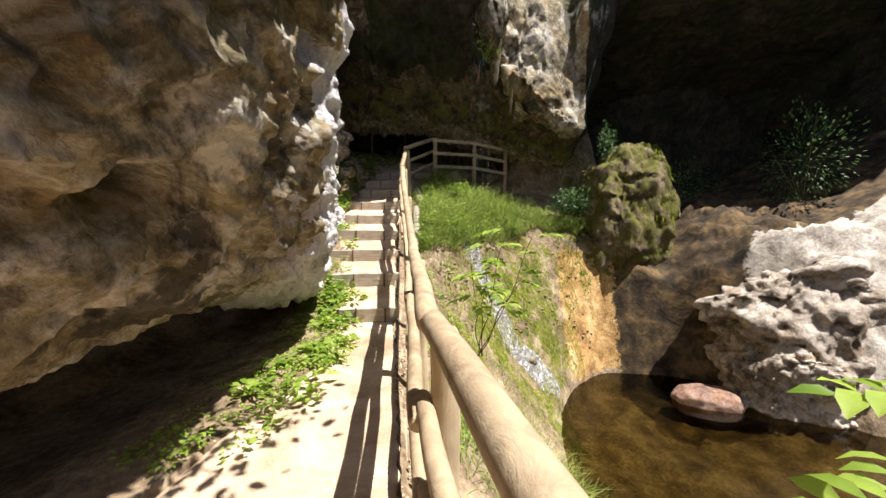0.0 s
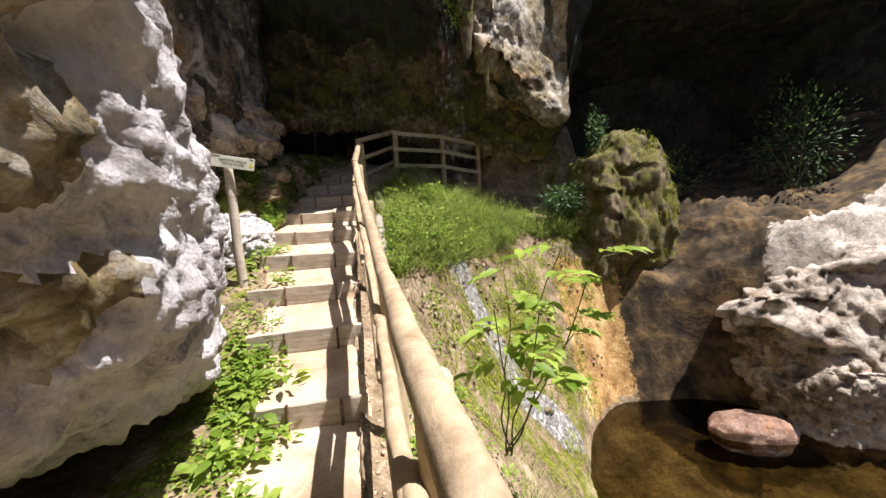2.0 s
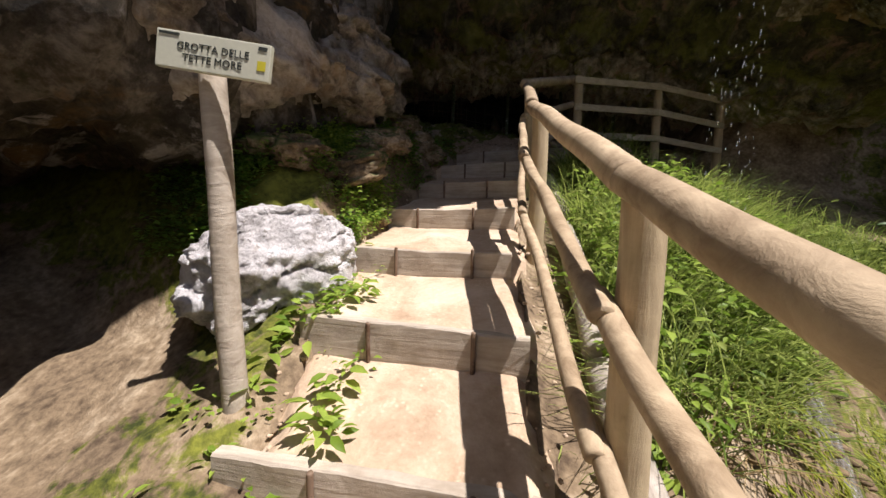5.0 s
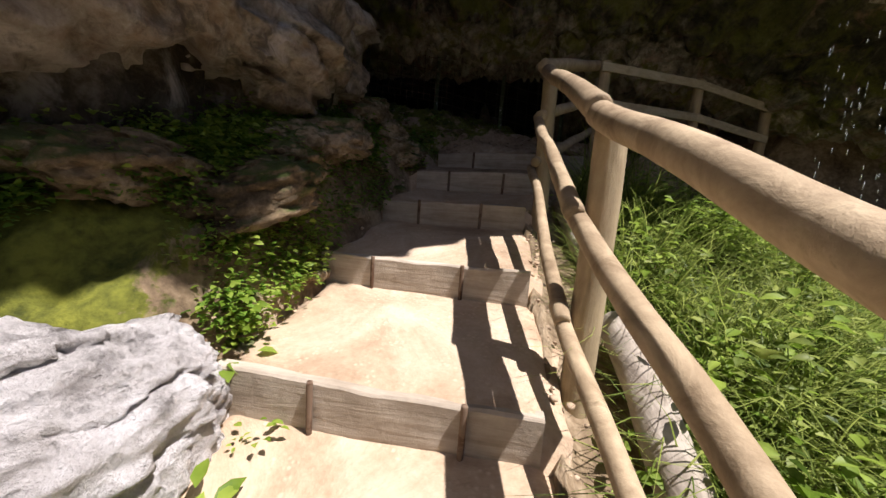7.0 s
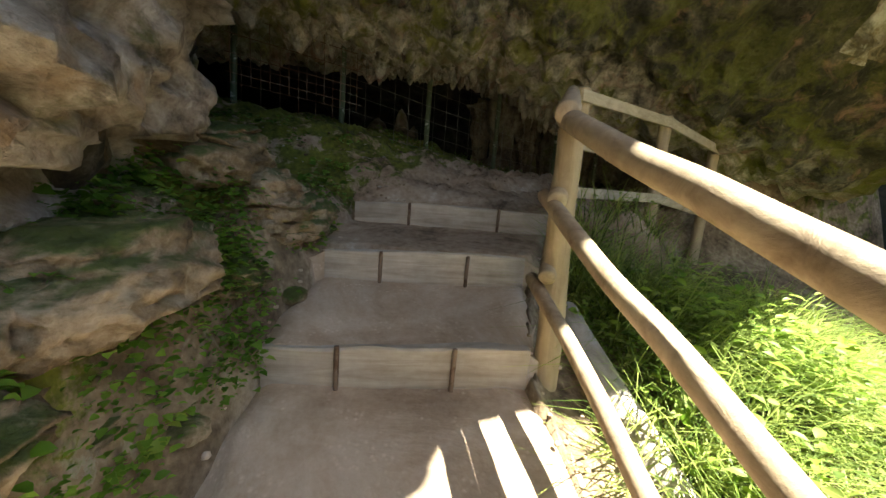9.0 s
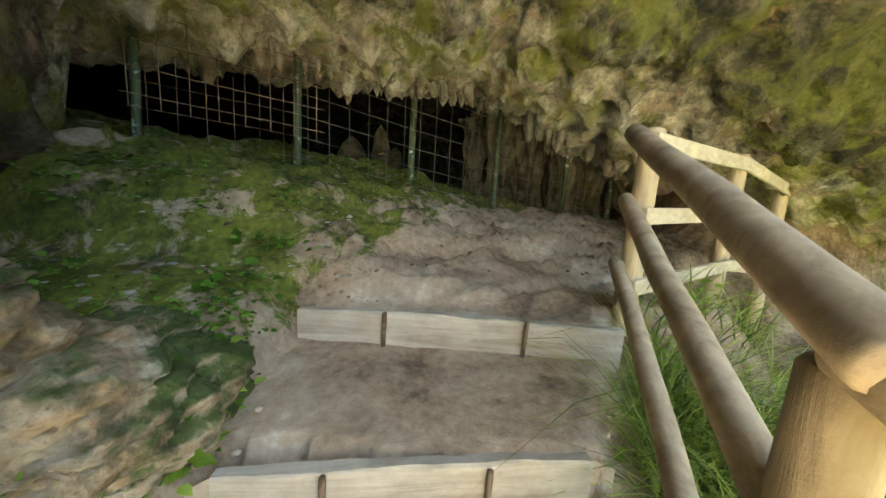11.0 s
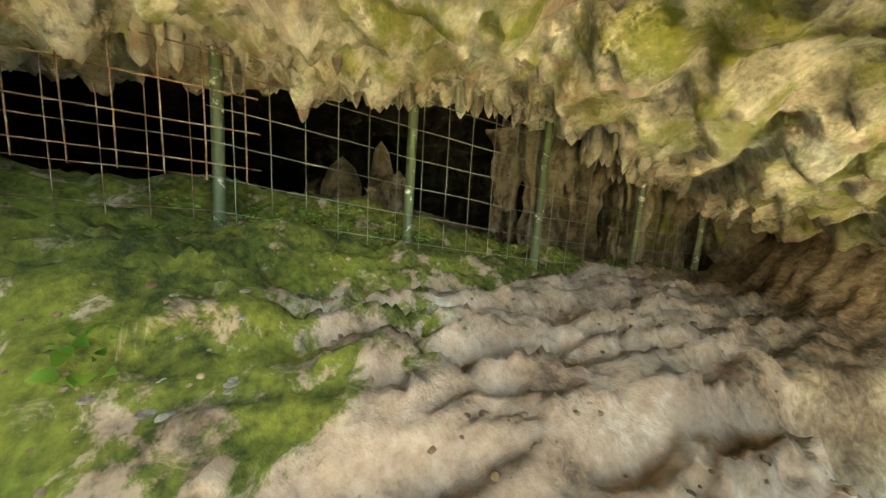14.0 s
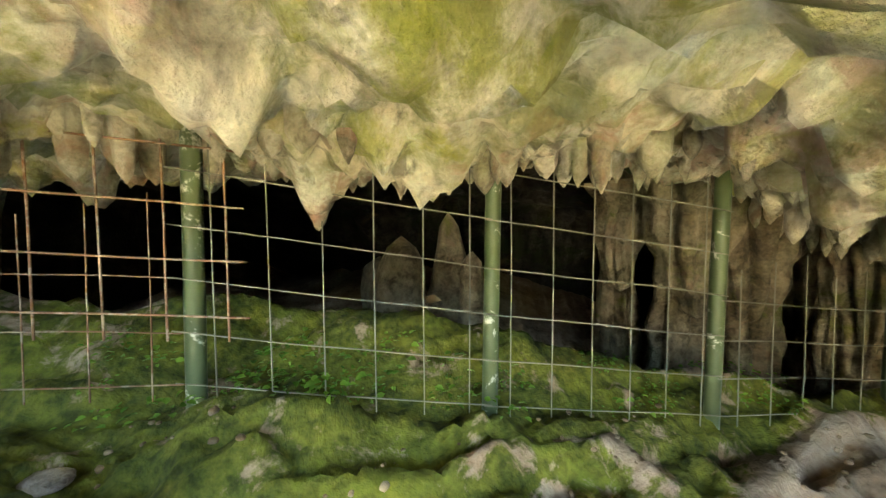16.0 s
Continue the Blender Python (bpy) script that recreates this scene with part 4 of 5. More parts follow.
# ---- things: split logs edging the path ----
def build_log(a, b, r, seed):
    a, b = Vector(a), Vector(b)
    d = b - a
    ob = new("edging_log")
    tagged(ob, "split weathered log edging the path below the railing", "log", "logs edging the path")
    ob.matrix_basis = Matrix.Translation(a)
    me = pole_mesh("trunk", (0, 0, 0), d, r, r * 0.9, None, 18, 34, 0.02, seed)
    co = np.empty(len(me.vertices) * 3, np.float32)
    me.vertices.foreach_get("co", co)
    co = co.reshape(-1, 3)
    along = np.array(d.normalized())
    t = co @ along
    core = np.outer(t, along)
    off = co - core
    ang = np.arctan2(off[:, 2], off[:, 0])
    groove = 1 + 0.16 * perlin(np.stack([ang * 2.6 + seed, t * 1.3, 0 * t], 1)) + 0.1 * perlin(np.stack([ang * 6 + seed, t * 3, 0 * t + 3], 1))
    me.vertices.foreach_set("co", (core + off * groove[:, None]).astype(np.float32).ravel())
    me.update()
    part("trunk", me, LOG_WOOD, ob)
    return ob


build_log((0.24, 5.0, 0.28), (0.10, 6.35, 0.86), 0.075, 3)
build_log((0.12, 6.40, 0.88), (0.02, 7.60, 1.42), 0.08, 5)
build_log((0.10, 8.05, 1.36), (-0.06, 9.05, 1.95), 0.085, 8)


# ---- things: the sign ----
def build_sign():
    ob = thing("signpost", pose(-1.37, 5.84, 0.86), "cream wooden name board on a grey round post", "sign")
    part("post", pole_mesh("post", (0, 0, -0.25), (-0.01, 0.01, 1.22), 0.05, 0.045, None, 14, 12, 0.005, 61), PLANK_WOOD, ob, "grey weathered post")
    turn = pose(0.075, -0.055, 1.21, 0, 9, 14)
    board = part("board", box_bm(0.40, 0.022, 0.125, 0.004, 2, turn), SIGN_BOARD, ob, "cream painted board with dark lettering")

    def words(body, size, x, z):
        cu = bpy.data.curves.new("words", "FONT")
        cu.body, cu.size, cu.align_x, cu.align_y = body, size, "CENTER", "CENTER"
        cu.extrude, cu.resolution_u = 0.0008, 2
        tmp = bpy.data.objects.new("tmp", cu)
        me = bpy.data.meshes.new_from_object(tmp)
        bpy.data.objects.remove(tmp)
        me.transform(turn @ pose(x, -0.0125, z, 90, 0, 0))
        part("lettering", me, SIGN_INK, board)
    words("GROTTA DELLE", 0.036, 0.0, 0.014)
    words("TETTE MORE", 0.036, 0.0, -0.024)
    part("mark", box_bm(0.028, 0.003, 0.032, 0, 1, turn @ pose(0.172, -0.012, -0.012)), SIGN_YELLOW, board, "small yellow mark")
    part("mark", box_bm(0.030, 0.003, 0.012, 0, 1, turn @ pose(0.172, -0.012, 0.045)), SIGN_INK, board, "small dark mark")
    part("mark", box_bm(0.07, 0.003, 0.008, 0, 1, turn @ pose(-0.155, -0.012, 0.05)), SIGN_INK, board, "small unreadable line")
    return ob


build_sign()


# ---- things: the cave gate ----
def build_gate():
    ob = thing("cave_gate", pose(0, 0, 0), "green steel posts carrying rusty square wire mesh across the cave", "gate")
    base = [(-2.94, 11.36, 3.24, 4.15), (-1.875, 11.76, 3.16, 4.35), (-0.81, 12.13, 2.975, 4.33), (0.24, 12.505, 2.815, 4.15), (1.356, 12.94, 2.69, 3.75), (2.25, 13.24, 2.62, 3.6)]
    for k, (x, y, a, b) in enumerate(base):
        part("post", pole_mesh("post", (x, y, a - 0.12), (x + 0.02, y + 0.04, b), 0.034, 0.034, None, 14, 6, 0.001, 70 + k), GATE_PAINT, ob, "round steel post with flaking green paint")
    for k in range(len(base) - 1):
        (x0, y0, a0, b0), (x1, y1, a1, b1) = base[k], base[k + 1]
        p0, p1 = np.array([x0, y0 - 0.045, a0 + 0.10]), np.array([x1, y1 - 0.045, a1 + 0.10])
        n = 6
        steel = REBAR if k == 0 else MESH_STEEL
        top = 0.38 if k == 0 else 0.85 if k < 3 else 0.5
        for i in range(n):
            c = p0 + (p1 - p0) * (i + 0.5 + 0.08 * (k % 2)) / n
            part("mesh_wire", pole_mesh("mesh_wire", c - (0, 0, 0.06), c + (0, 0.03, top + 0.19 + 0.05 * ((i * 7 + k) % 3)), 0.0028, 0.0028, None, 6, 3, 0.004, k * 9 + i), steel, ob)
        for j in range(3 if k == 0 else 6 if k < 3 else 4):
            z = 0.19 * j * (1 if k != 3 else 0.95)
            ex = 0.14 * (p1 - p0)
            part("mesh_wire", pole_mesh("mesh_wire", p0 + (0, -0.008, z) - ex * 0.1, p1 + (0, -0.008, z) + ex * 0.1, 0.0028, 0.0028, None, 6, 8, 0.006, k * 11 + j), steel, ob)
    # a second, rusty sheet of mesh wired over the first bay
    q0, q1 = np.array([-2.95, 11.26, 3.70]), np.array([-1.62, 11.76, 3.58])
    for i in range(8):
        c = q0 + (q1 - q0) * (i + 0.2) / 7.6
        part("mesh_wire", pole_mesh("mesh_wire", c - (0, 0, 0.17), c + (0, 0.02, 0.66), 0.0042, 0.0042, None, 6, 3, 0.004, 130 + i), REBAR, ob, "rusty reinforcing wire")
    for j in range(4):
        part("mesh_wire", pole_mesh("mesh_wire", q0 + (0, -0.01, 0.19 * j - 0.08), q1 + (0, -0.01, 0.19 * j - 0.08), 0.0042, 0.0042, None, 6, 8, 0.006, 140 + j), REBAR, ob, "rusty reinforcing wire")
    return ob


build_gate()


# ---- things: stalactites, columns and stalagmites ----
def drip_mesh(name, length, r, seed, material, seg=20, rings=26, tip=0.16, up=False, lobes=0, round_top=False):
    t = np.linspace(0, 1, rings)
    ang = np.linspace(0, 2 * math.pi, seg, endpoint=False)
    prof = r * (tip + (1 - tip) * (1 - t) ** 0.75)
    if round_top:
        prof = r * (0.12 + 0.88 * np.sqrt(np.clip(1 - t ** 2.4, 0, 1))) * (0.85 + 0.25 * np.sin(t * 5 + seed))
    prof[-1] *= 0.1
    prof[-2] *= 0.7
    co = []
    for k in range(rings):
        base = np.stack([np.cos(ang) + seed * 3, np.sin(ang), np.full(seg, t[k] * length * 1.5)], 1)
        flute = 1 + 0.35 * perlin(base * 1.3) + 0.15 * perlin(base * 3.1) + 0.45 * perlin(np.stack([np.cos(ang) * 2.2 + seed, np.sin(ang) * 2.2, np.full(seg, t[k] * length * 0.5)], 1))
        bulge = 1 + (0.34 if lobes else 0.18) * perlin(np.array([[seed * 1.7, t[k] * length * 5, 0.3]]))[0]
        if round_top:
            flute = 1 + (flute - 1) * 0.3
        rr = prof[k] * flute * bulge
        if lobes:
            turn = ang * lobes / 2 + seed + 0.5 * perlin(np.array([[t[k] * length * 2.0, seed, 0.0]]))[0]
            rr = rr * (0.72 + 0.42 * np.abs(np.cos(turn)) ** 0.6) * (1 + 0.10 * perlin(base * np.array([4, 4, 3.0])))
        z = (1 if up else -1) * t[k] * length
        dx, dy = 0.12 * r * math.sin(seed + t[k] * 4), 0.12 * r * math.cos(seed * 2 + t[k] * 3)
        co.append(np.stack([np.cos(ang) * rr + dx, np.sin(ang) * rr * 0.85 + dy, np.full(seg, z)], 1))
    f = []
    for k in range(rings - 1):
        for i in range(seg):
            j = (i + 1) % seg
            q = (k * seg + i, k * seg + j, (k + 1) * seg + j, (k + 1) * seg + i)
            f.append(q if up else q[::-1])
    return mesh_of(name, np.concatenate(co), f, material)


ROCK_DRIP = rock_material("dripstone", (0.16, 0.13, 0.09), (0.38, 0.33, 0.24), (0.60, 0.55, 0.44), stain=(0.38, 0.22, 0.15), stain_at=0.55, moss=(0.16, 0.16, 0.03), moss_at=0.60, rough=0.6, size=2.2, pit=0.3)


# Brown dripstone, darkened below the stalactites' tone for the dim light further in.
ROCK_COLUMN = rock_material("shaded_brown_dripstone", (0.05, 0.04, 0.022), (0.15, 0.12, 0.072), (0.28, 0.235, 0.155), stain=(0.2, 0.13, 0.08), stain_at=0.55, moss=(0.10, 0.11, 0.02), moss_at=0.56, rough=0.7, size=1.8, pit=0.4)


def build_dripstone():
    rng = random.Random(4)
    for k in range(295):
        x = rng.uniform(-2.4, 2.6) if k % 3 else rng.gauss(-0.75, 0.5)
        y = 12.42 + 0.32 * x + rng.gauss(0.05, 0.28)
        big = rng.random()
        top = float(roof_z(np.array([x]), np.array([y]))[0])
        length = 0.05 + 0.16 * big * big + (0.13 if x > 0.3 else 0.0) + (0.07 if -1.6 < x < 0.2 else 0)
        ob = new("stalactite", drip_mesh("stalactite", length + 0.25, 0.030 + 0.040 * rng.random(), k, ROCK_DRIP, 14, 16, 0.6))
        ob.location = (x, y, top + 0.085)
        tagged(ob, "short blunt pale stalactite hanging from the cave roof", "stalactite", "stalactites behind the gate")
    # columns and stalagmites further in
    for x, y, h, r, label in ((0.62, 12.98, 1.5, 0.20, "fluted brown dripstone column"), (1.05, 13.15, 1.4, 0.22, "fluted mossy dripstone column"), (0.35, 13.6, 1.5, 0.16, "slim brown dripstone column"), (1.75, 13.6, 1.5, 0.28, "broad dark dripstone column"), (2.4, 13.5, 1.5, 0.3, "broad dark dripstone column"), (1.5, 12.75, 1.2, 0.16, "slim dripstone column"), (2.75, 12.85, 1.5, 0.34, "broad dark dripstone column"), (2.1, 13.1, 1.4, 0.22, "fluted mossy dripstone column")):
        low = float(ground_z(np.array([x]), np.array([y + 0.6]))[0]) - 0.15
        h = 5.3 - low
        me = drip_mesh("column", h, r * 1.15, x * 7, ROCK_COLUMN, 64, 36, 0.5, True, 7)
        ob = new("dripstone_column", me)
        ob.location = (x, y + 0.6, low)
        tagged(ob, label + " joining floor and roof", "dripstone", "dripstone columns")
        up = new("dripstone_curtain", drip_mesh("curtain", 1.0, r * 1.5, x * 3 + 1, ROCK_COLUMN, 64, 30, 0.25, False, 9))
        up.location = (x - 0.03, y + 0.45, 4.25 - 0.2 * max(0, x))
        tagged(up, "fluted dripstone curtain hanging over a column", "dripstone", "dripstone curtains")
    for x, y, top, r in ((-1.66, 13.55, 3.72, 0.26), (-1.20, 13.70, 3.92, 0.29), (-0.98, 13.40, 3.6, 0.20), (-2.0, 14.0, 3.5, 0.28)):
        h = top - float(ground_z(np.array([x]), np.array([y]))[0]) + 0.12
        ob = new("stalagmite", drip_mesh("stalagmite", h, r, x * 5, ROCK_COLUMN, 28, 26, 0.5, True, 0, True))
        ob.location = (x, y, top - h)
        tagged(ob, "rounded greenish stalagmite on the cave floor", "stalagmite", "stalagmites behind the gate")


build_dripstone()


# ---- things: rocks ----
def rock_thing(name, at, radii, material, label, seed, turn=0.0, sub=5, rough=0.3, pits=0.0, flat=0.0, group="", tilt=0.0, layers=0.0):
    me = blob_mesh(name, radii, material, seed, sub, rough, 1.3, pits, flat)
    if layers:
        # bedding: each layer of the stone sticks out by its own amount
        co = np.empty(len(me.vertices) * 3, np.float32)
        me.vertices.foreach_get("co", co)
        co = co.reshape(-1, 3).astype(float)
        bed = co[:, 2] / layers + 0.9 * fbm(co * np.array([2.0, 2.0, 0.5]) + seed, 3)
        k = np.floor(bed)
        out = 1 + 0.30 * perlin(np.stack([k * 0.77 + seed, co[:, 0] * 1.5, co[:, 1] * 1.5], 1)) - 0.10 * smooth(0.8, 1.0, bed - k)
        co[:, :2] *= out[:, None]
        co += 0.025 * ridged(co * 7 + seed, 3)[:, None] * co / (np.linalg.norm(co, axis=1)[:, None] + 1e-6)
        me.vertices.foreach_set("co", co.astype(np.float32).ravel())
        me.update()
    ob = new(name, me)
    ob.matrix_basis = pose(*at, tilt, 0, turn)
    return tagged(ob, label, "rock", group)


rock_thing("mossy_boulder", (5.72, 9.9, 0.62), (1.34, 1.0, 2.25), ROCK_MOSSY, "tall mossy tufa boulder beside the waterfall", 3, 20, 6, 0.30, 0.03, 0.0, "", 0.0, 0.5)
rock_thing("white_stone", (-1.68, 6.50, 1.16), (0.28, 0.46, 0.36), ROCK_WHITE, "smooth white limestone block lying beside the path", 9, -20, 6, 0.32, 0.0, 0.8, "", 0.0, 0.16)
rock_thing("pool_rock", (6.15, 6.95, -2.75), (0.62, 0.35, 0.34), ROCK_RED, "reddish wet rock lying in the pool", 5, -18, 4, 0.2, 0.0, 0.6)
rock_thing("ledge_rock", (-1.88, 8.02, 1.80), (0.17, 0.38, 0.12), ROCK_LEDGE, "layered brown rock jutting from the ledge", 12, -20, 6, 0.45, 0.05, 0.5, "ledge rocks", 9.0, 0.13)
rock_thing("ledge_rock", (-2.16, 7.2, 1.60), (0.22, 0.34, 0.16), ROCK_LEDGE, "cracked pale rock under the ledge", 31, 14, 6, 0.45, 0.05, 0.5, "ledge rocks", 6.0, 0.12)
rock_thing("ledge_rock", (-1.95, 8.75, 2.16), (0.30, 0.30, 0.13), ROCK_LEDGE, "square mossy block on the ledge", 35, 20, 6, 0.4, 0.05, 0.6, "ledge rocks", 0.0, 0.14)
rock_thing("ledge_rock", (-1.85, 9.4, 2.35), (0.34, 0.42, 0.22), ROCK_LEDGE, "low mossy rock beside the upper steps", 18, 0, 6, 0.4, 0.0, 0.0, "ledge rocks", 0.0, 0.07)
rock_thing("hanging_rock", (-2.5, 8.05, 2.95), (0.75, 1.0, 0.62), ROCK_SHORE, "ochre limestone block jutting from the wall", 22, 10, 6, 0.4, 0.05, 0.0, "", 0.0, 0.2)
rock_thing("hanging_rock", (-2.6, 6.75, 2.75), (0.75, 0.9, 0.62), ROCK_SHORE, "grey limestone lobe hanging from the wall", 25, 0, 6, 0.32, 0.03)
for _k in range(16):
    _r = random.Random(300 + _k)
    _y = 6.9 + _k * 0.17
    _x = -1.72 - _r.uniform(0.0, 0.45) - 0.1 * (_y < 7.4)
    _s = _r.uniform(0.10, 0.24)
    rock_thing("ledge_rock", (_x, _y, float(ground_z(np.array([_x]), np.array([_y]))[0]) + _s * 0.1), (_s, _s * 1.3, _s * 0.6), ROCK_LEDGE, "broken mossy rock on the ledge beside the steps", 40 + _k, _r.uniform(-40, 40), 5, 0.45, 0.0, 0.0, "ledge rocks", _r.uniform(-15, 15), 0.10)

rock_thing("pale_rock", (9.1, 7.75, -1.45), (2.1, 1.2, 1.7), ROCK_SHORE, "pale sunlit layered limestone outcrop above the pool", 53, 12, 6, 0.30, 0.02, 0.0, "", -14.0, 0.3)
rock_thing("pale_rock", (7.75, 7.0, -2.35), (0.9, 0.75, 0.95), ROCK_SHORE, "brown wet limestone block at the pool's edge", 57, -20, 6, 0.5, 0.08, 0.0, "", 0.0, 0.22)


# ---- plants ----
def strips(name, roots, dirs, lengths, widths, bend, material, segs=3):
    """Many tapering blades as one mesh: each a bent strip from its root along its direction."""
    n = len(roots)
    roots, dirs = np.asarray(roots, float), np.asarray(dirs, float)
    dirs = dirs / np.linalg.norm(dirs, axis=1)[:, None]
    side = np.cross(dirs, np.array([0.0, 0.0, 1.0]) + 0.01)
    side /= np.linalg.norm(side, axis=1)[:, None] + 1e-9
    out = dirs * np.array([1, 1, 0])
    out /= np.linalg.norm(out, axis=1)[:, None] + 1e-9
    co, f = [], []
    for k in range(segs + 1):
        t = k / segs
        c = roots + dirs * (lengths * t)[:, None] + out * (bend * lengths * t * t)[:, None] - np.array([0, 0, 1.0]) * (bend * lengths * 0.75 * t ** 2.5)[:, None]
        w = widths * (1 - t ** 1.6) * 0.5 + 0.0004
        co += [c - side * w[:, None], c + side * w[:, None]]
    co = np.stack(co, 1).reshape(-1, 3)
    base = np.arange(n)[:, None] * (2 * (segs + 1))
    for k in range(segs):
        f.append(np.concatenate([base + 2 * k, base + 2 * k + 1, base + 2 * k + 3, base + 2 * k + 2], 1))
    return mesh_of(name, co, np.concatenate(f), material)


def leaf_cards(name, centres, normals, along, length, width, material, fold=0.18):
    """Many pointed leaves as one mesh: each two folded halves of three faces."""
    n = len(centres)
    centres = np.asarray(centres, float)
    along = along / (np.linalg.norm(along, axis=1)[:, None] + 1e-9)
    side = np.cross(normals, along)
    side /= np.linalg.norm(side, axis=1)[:, None] + 1e-9
    up = np.cross(along, side)
    L, W = length[:, None], width[:, None]
    prof = ((0.0, 0.02, 0.0), (0.3, 0.46, 0.03), (0.65, 0.40, 0.02), (1.0, 0.01, -0.10))
    co = []
    for t, w, h in prof:
        mid = centres + along * L * t + up * L * h
        co += [mid - side * W * w + up * W * fold * w * 2, mid, mid + side * W * w + up * W * fold * w * 2]
    co = np.stack(co, 1).reshape(-1, 3)
    base = np.arange(n)[:, None] * 12
    f = []
    for k in range(3):
        a = base + 3 * k
        f.append(np.concatenate([a, a + 1, a + 4, a + 3], 1))
        f.append(np.concatenate([a + 1, a + 2, a + 5, a + 4], 1))
    return mesh_of(name, co, np.concatenate(f), material)


RNG = np.random.RandomState(11)


def scatter(n, x0, x1, y0, y1, keep):
    x, y = RNG.uniform(x0, x1, n * 6), RNG.uniform(y0, y1, n * 6)
    k = keep(x, y)
    k = RNG.random(len(x)) < k
    x, y = x[k][:n], y[k][:n]
    return np.stack([x, y, ground_z(x, y)], 1)


def edge_y(x):
    return line(x, [0, 0.5, 1.0, 2.0, 3.0, 4.6, 6.2], [5.6, 6.0, 6.5, 8.0, 8.9, 9.2, 8.55])


def grass_stuff(name, roots, lo, hi, width, bend, material, label, up=1.6):
    n = len(roots)
    dirs = RNG.normal(size=(n, 3)) * np.array([1, 1, 0.25]) + np.array([0, 0, up])
    tuft = 0.6 + 0.7 * (perlin(roots * np.array([1.6, 1.6, 0.5])) + 0.5)
    L = RNG.uniform(lo, hi, n) * np.clip(tuft, 0.45, 1.4)
    me = strips(name, roots - np.array([0, 0, 0.01]), dirs, L, RNG.uniform(0.6, 1.2, n) * width, RNG.uniform(0.2, 1.0, n) * bend, material)
    return tagged(new(name, me), label, "grass", kind="stuff")


def clumped(p, s, off, at):
    return smooth(at - 0.12, at + 0.12, fbm(np.stack([p[0], p[1], 0 * p[0]], 1) * s + off, 3))


grass_stuff("tall_grass", scatter(22000, 0.0, 4.6, 6.0, 10.7, lambda x, y: (y > edge_y(x) + 0.15 + 0.25 * perlin(np.stack([x, y, 0 * x], 1) * 3)) * (x - path_right(y) > 0.42 - 0.2 * smooth(8.8, 9.4, y)) * (0.35 + 0.65 * clumped((x, y), 1.4, 3, -0.05)) * smooth(10.2, 9.6, y)),
            0.22, 0.68, 0.009, 0.65, GRASS, "tall fresh green grass on the shelf by the cave")
grass_stuff("bank_grass", scatter(6500, -0.2, 3.4, -1.5, 6.2, lambda x, y: smooth(0.22, 0.5, x - path_right(y)) * smooth(2.4, 1.7, x - path_right(y)) * clumped((x, y), 1.6, 8, 0.02)),
            0.08, 0.26, 0.007, 0.6, GRASS, "green grass tufts on the bank below the railing")
grass_stuff("pool_grass", scatter(3500, 1.2, 3.3, 1.6, 4.6, lambda x, y: smooth(0.9, 1.4, x - path_right(y)) * smooth(2.7, 2.2, x - path_right(y)) * clumped((x, y), 1.1, 2, -0.1)),
            0.25, 0.55, 0.009, 0.8, GRASS, "long drooping grass above the pool")
grass_stuff("dry_grass", scatter(1500, 0.4, 3.6, 5.8, 9.4, lambda x, y: smooth(0.28, 0.08, np.abs(y - edge_y(x) - 0.12)) * clumped((x, y), 2.0, 5, -0.05)),
            0.10, 0.28, 0.006, 0.5, DRY_GRASS, "dry reddish grass along the edge of the shelf", 0.6)
grass_stuff("path_grass", scatter(900, -1.9, 0.6, 1.5, 9.5, lambda x, y: (smooth(0.10, 0.0, np.abs(x - path_right(y) - 0.14)) * 0.7 + smooth(0.12, 0.0, np.abs(path_left(y) - x - 0.12)) * 0.6) * clumped((x, y), 3.0, 9, 0.08)),
            0.05, 0.2, 0.006, 0.6, GRASS, "small grass tufts along the path's edges")


def off_stone(x, y):
    return ((x + 1.68) / 0.34) ** 2 + ((y - 6.5) / 0.55) ** 2 > 1


def weed_stuff(name, roots, leaf, size, material, label, per=9, spread=0.07, rise=0.08):
    n = len(roots)
    c = np.repeat(roots, per, 0)
    a = RNG.uniform(0, 2 * math.pi, n * per)
    r = RNG.uniform(0.1, 1.0, n * per) * spread
    h = RNG.uniform(0.1, 1.0, n * per) * rise
    grow = np.repeat(RNG.uniform(0.6, 1.4, n), per)
    along = np.stack([np.cos(a), np.sin(a), RNG.uniform(-0.3, 0.4, n * per)], 1)
    pos = c + np.stack([np.cos(a) * r, np.sin(a) * r, h + 0.012], 1) * grow[:, None]
    nrm = RNG.normal(size=(n * per, 3)) * 0.35 + np.array([0, 0, 1.0])
    L = RNG.uniform(0.6, 1.2, n * per) * size * grow
    me = leaf_cards(name, pos, nrm, along, L, L * leaf, material)
    return tagged(new(name, me), label, "plants", kind="stuff")


def on_path(p):
    """Roots on the trodden sand stand on it, not on the ground sheet beneath."""
    e = path_left(p[:, 1]) - p[:, 0]
    p[:, 2] = np.where(e < 0.03, path_z(p[:, 1]), p[:, 2])
    return p


weed_stuff("path_weeds", on_path(scatter(230, -1.7, 0.1, 1.9, 6.6, lambda x, y: off_stone(x, y) * smooth(0.34, 0.05, path_left(y) - x) * smooth(-0.34, -0.08, path_left(y) - x) * clumped((x, y), 2.0, 1, -0.02) * smooth(1.9, 2.8, y))),
           0.45, 0.085, LEAF, "low yellow-green broad-leaved weeds beside the path", 9, 0.06, 0.07)
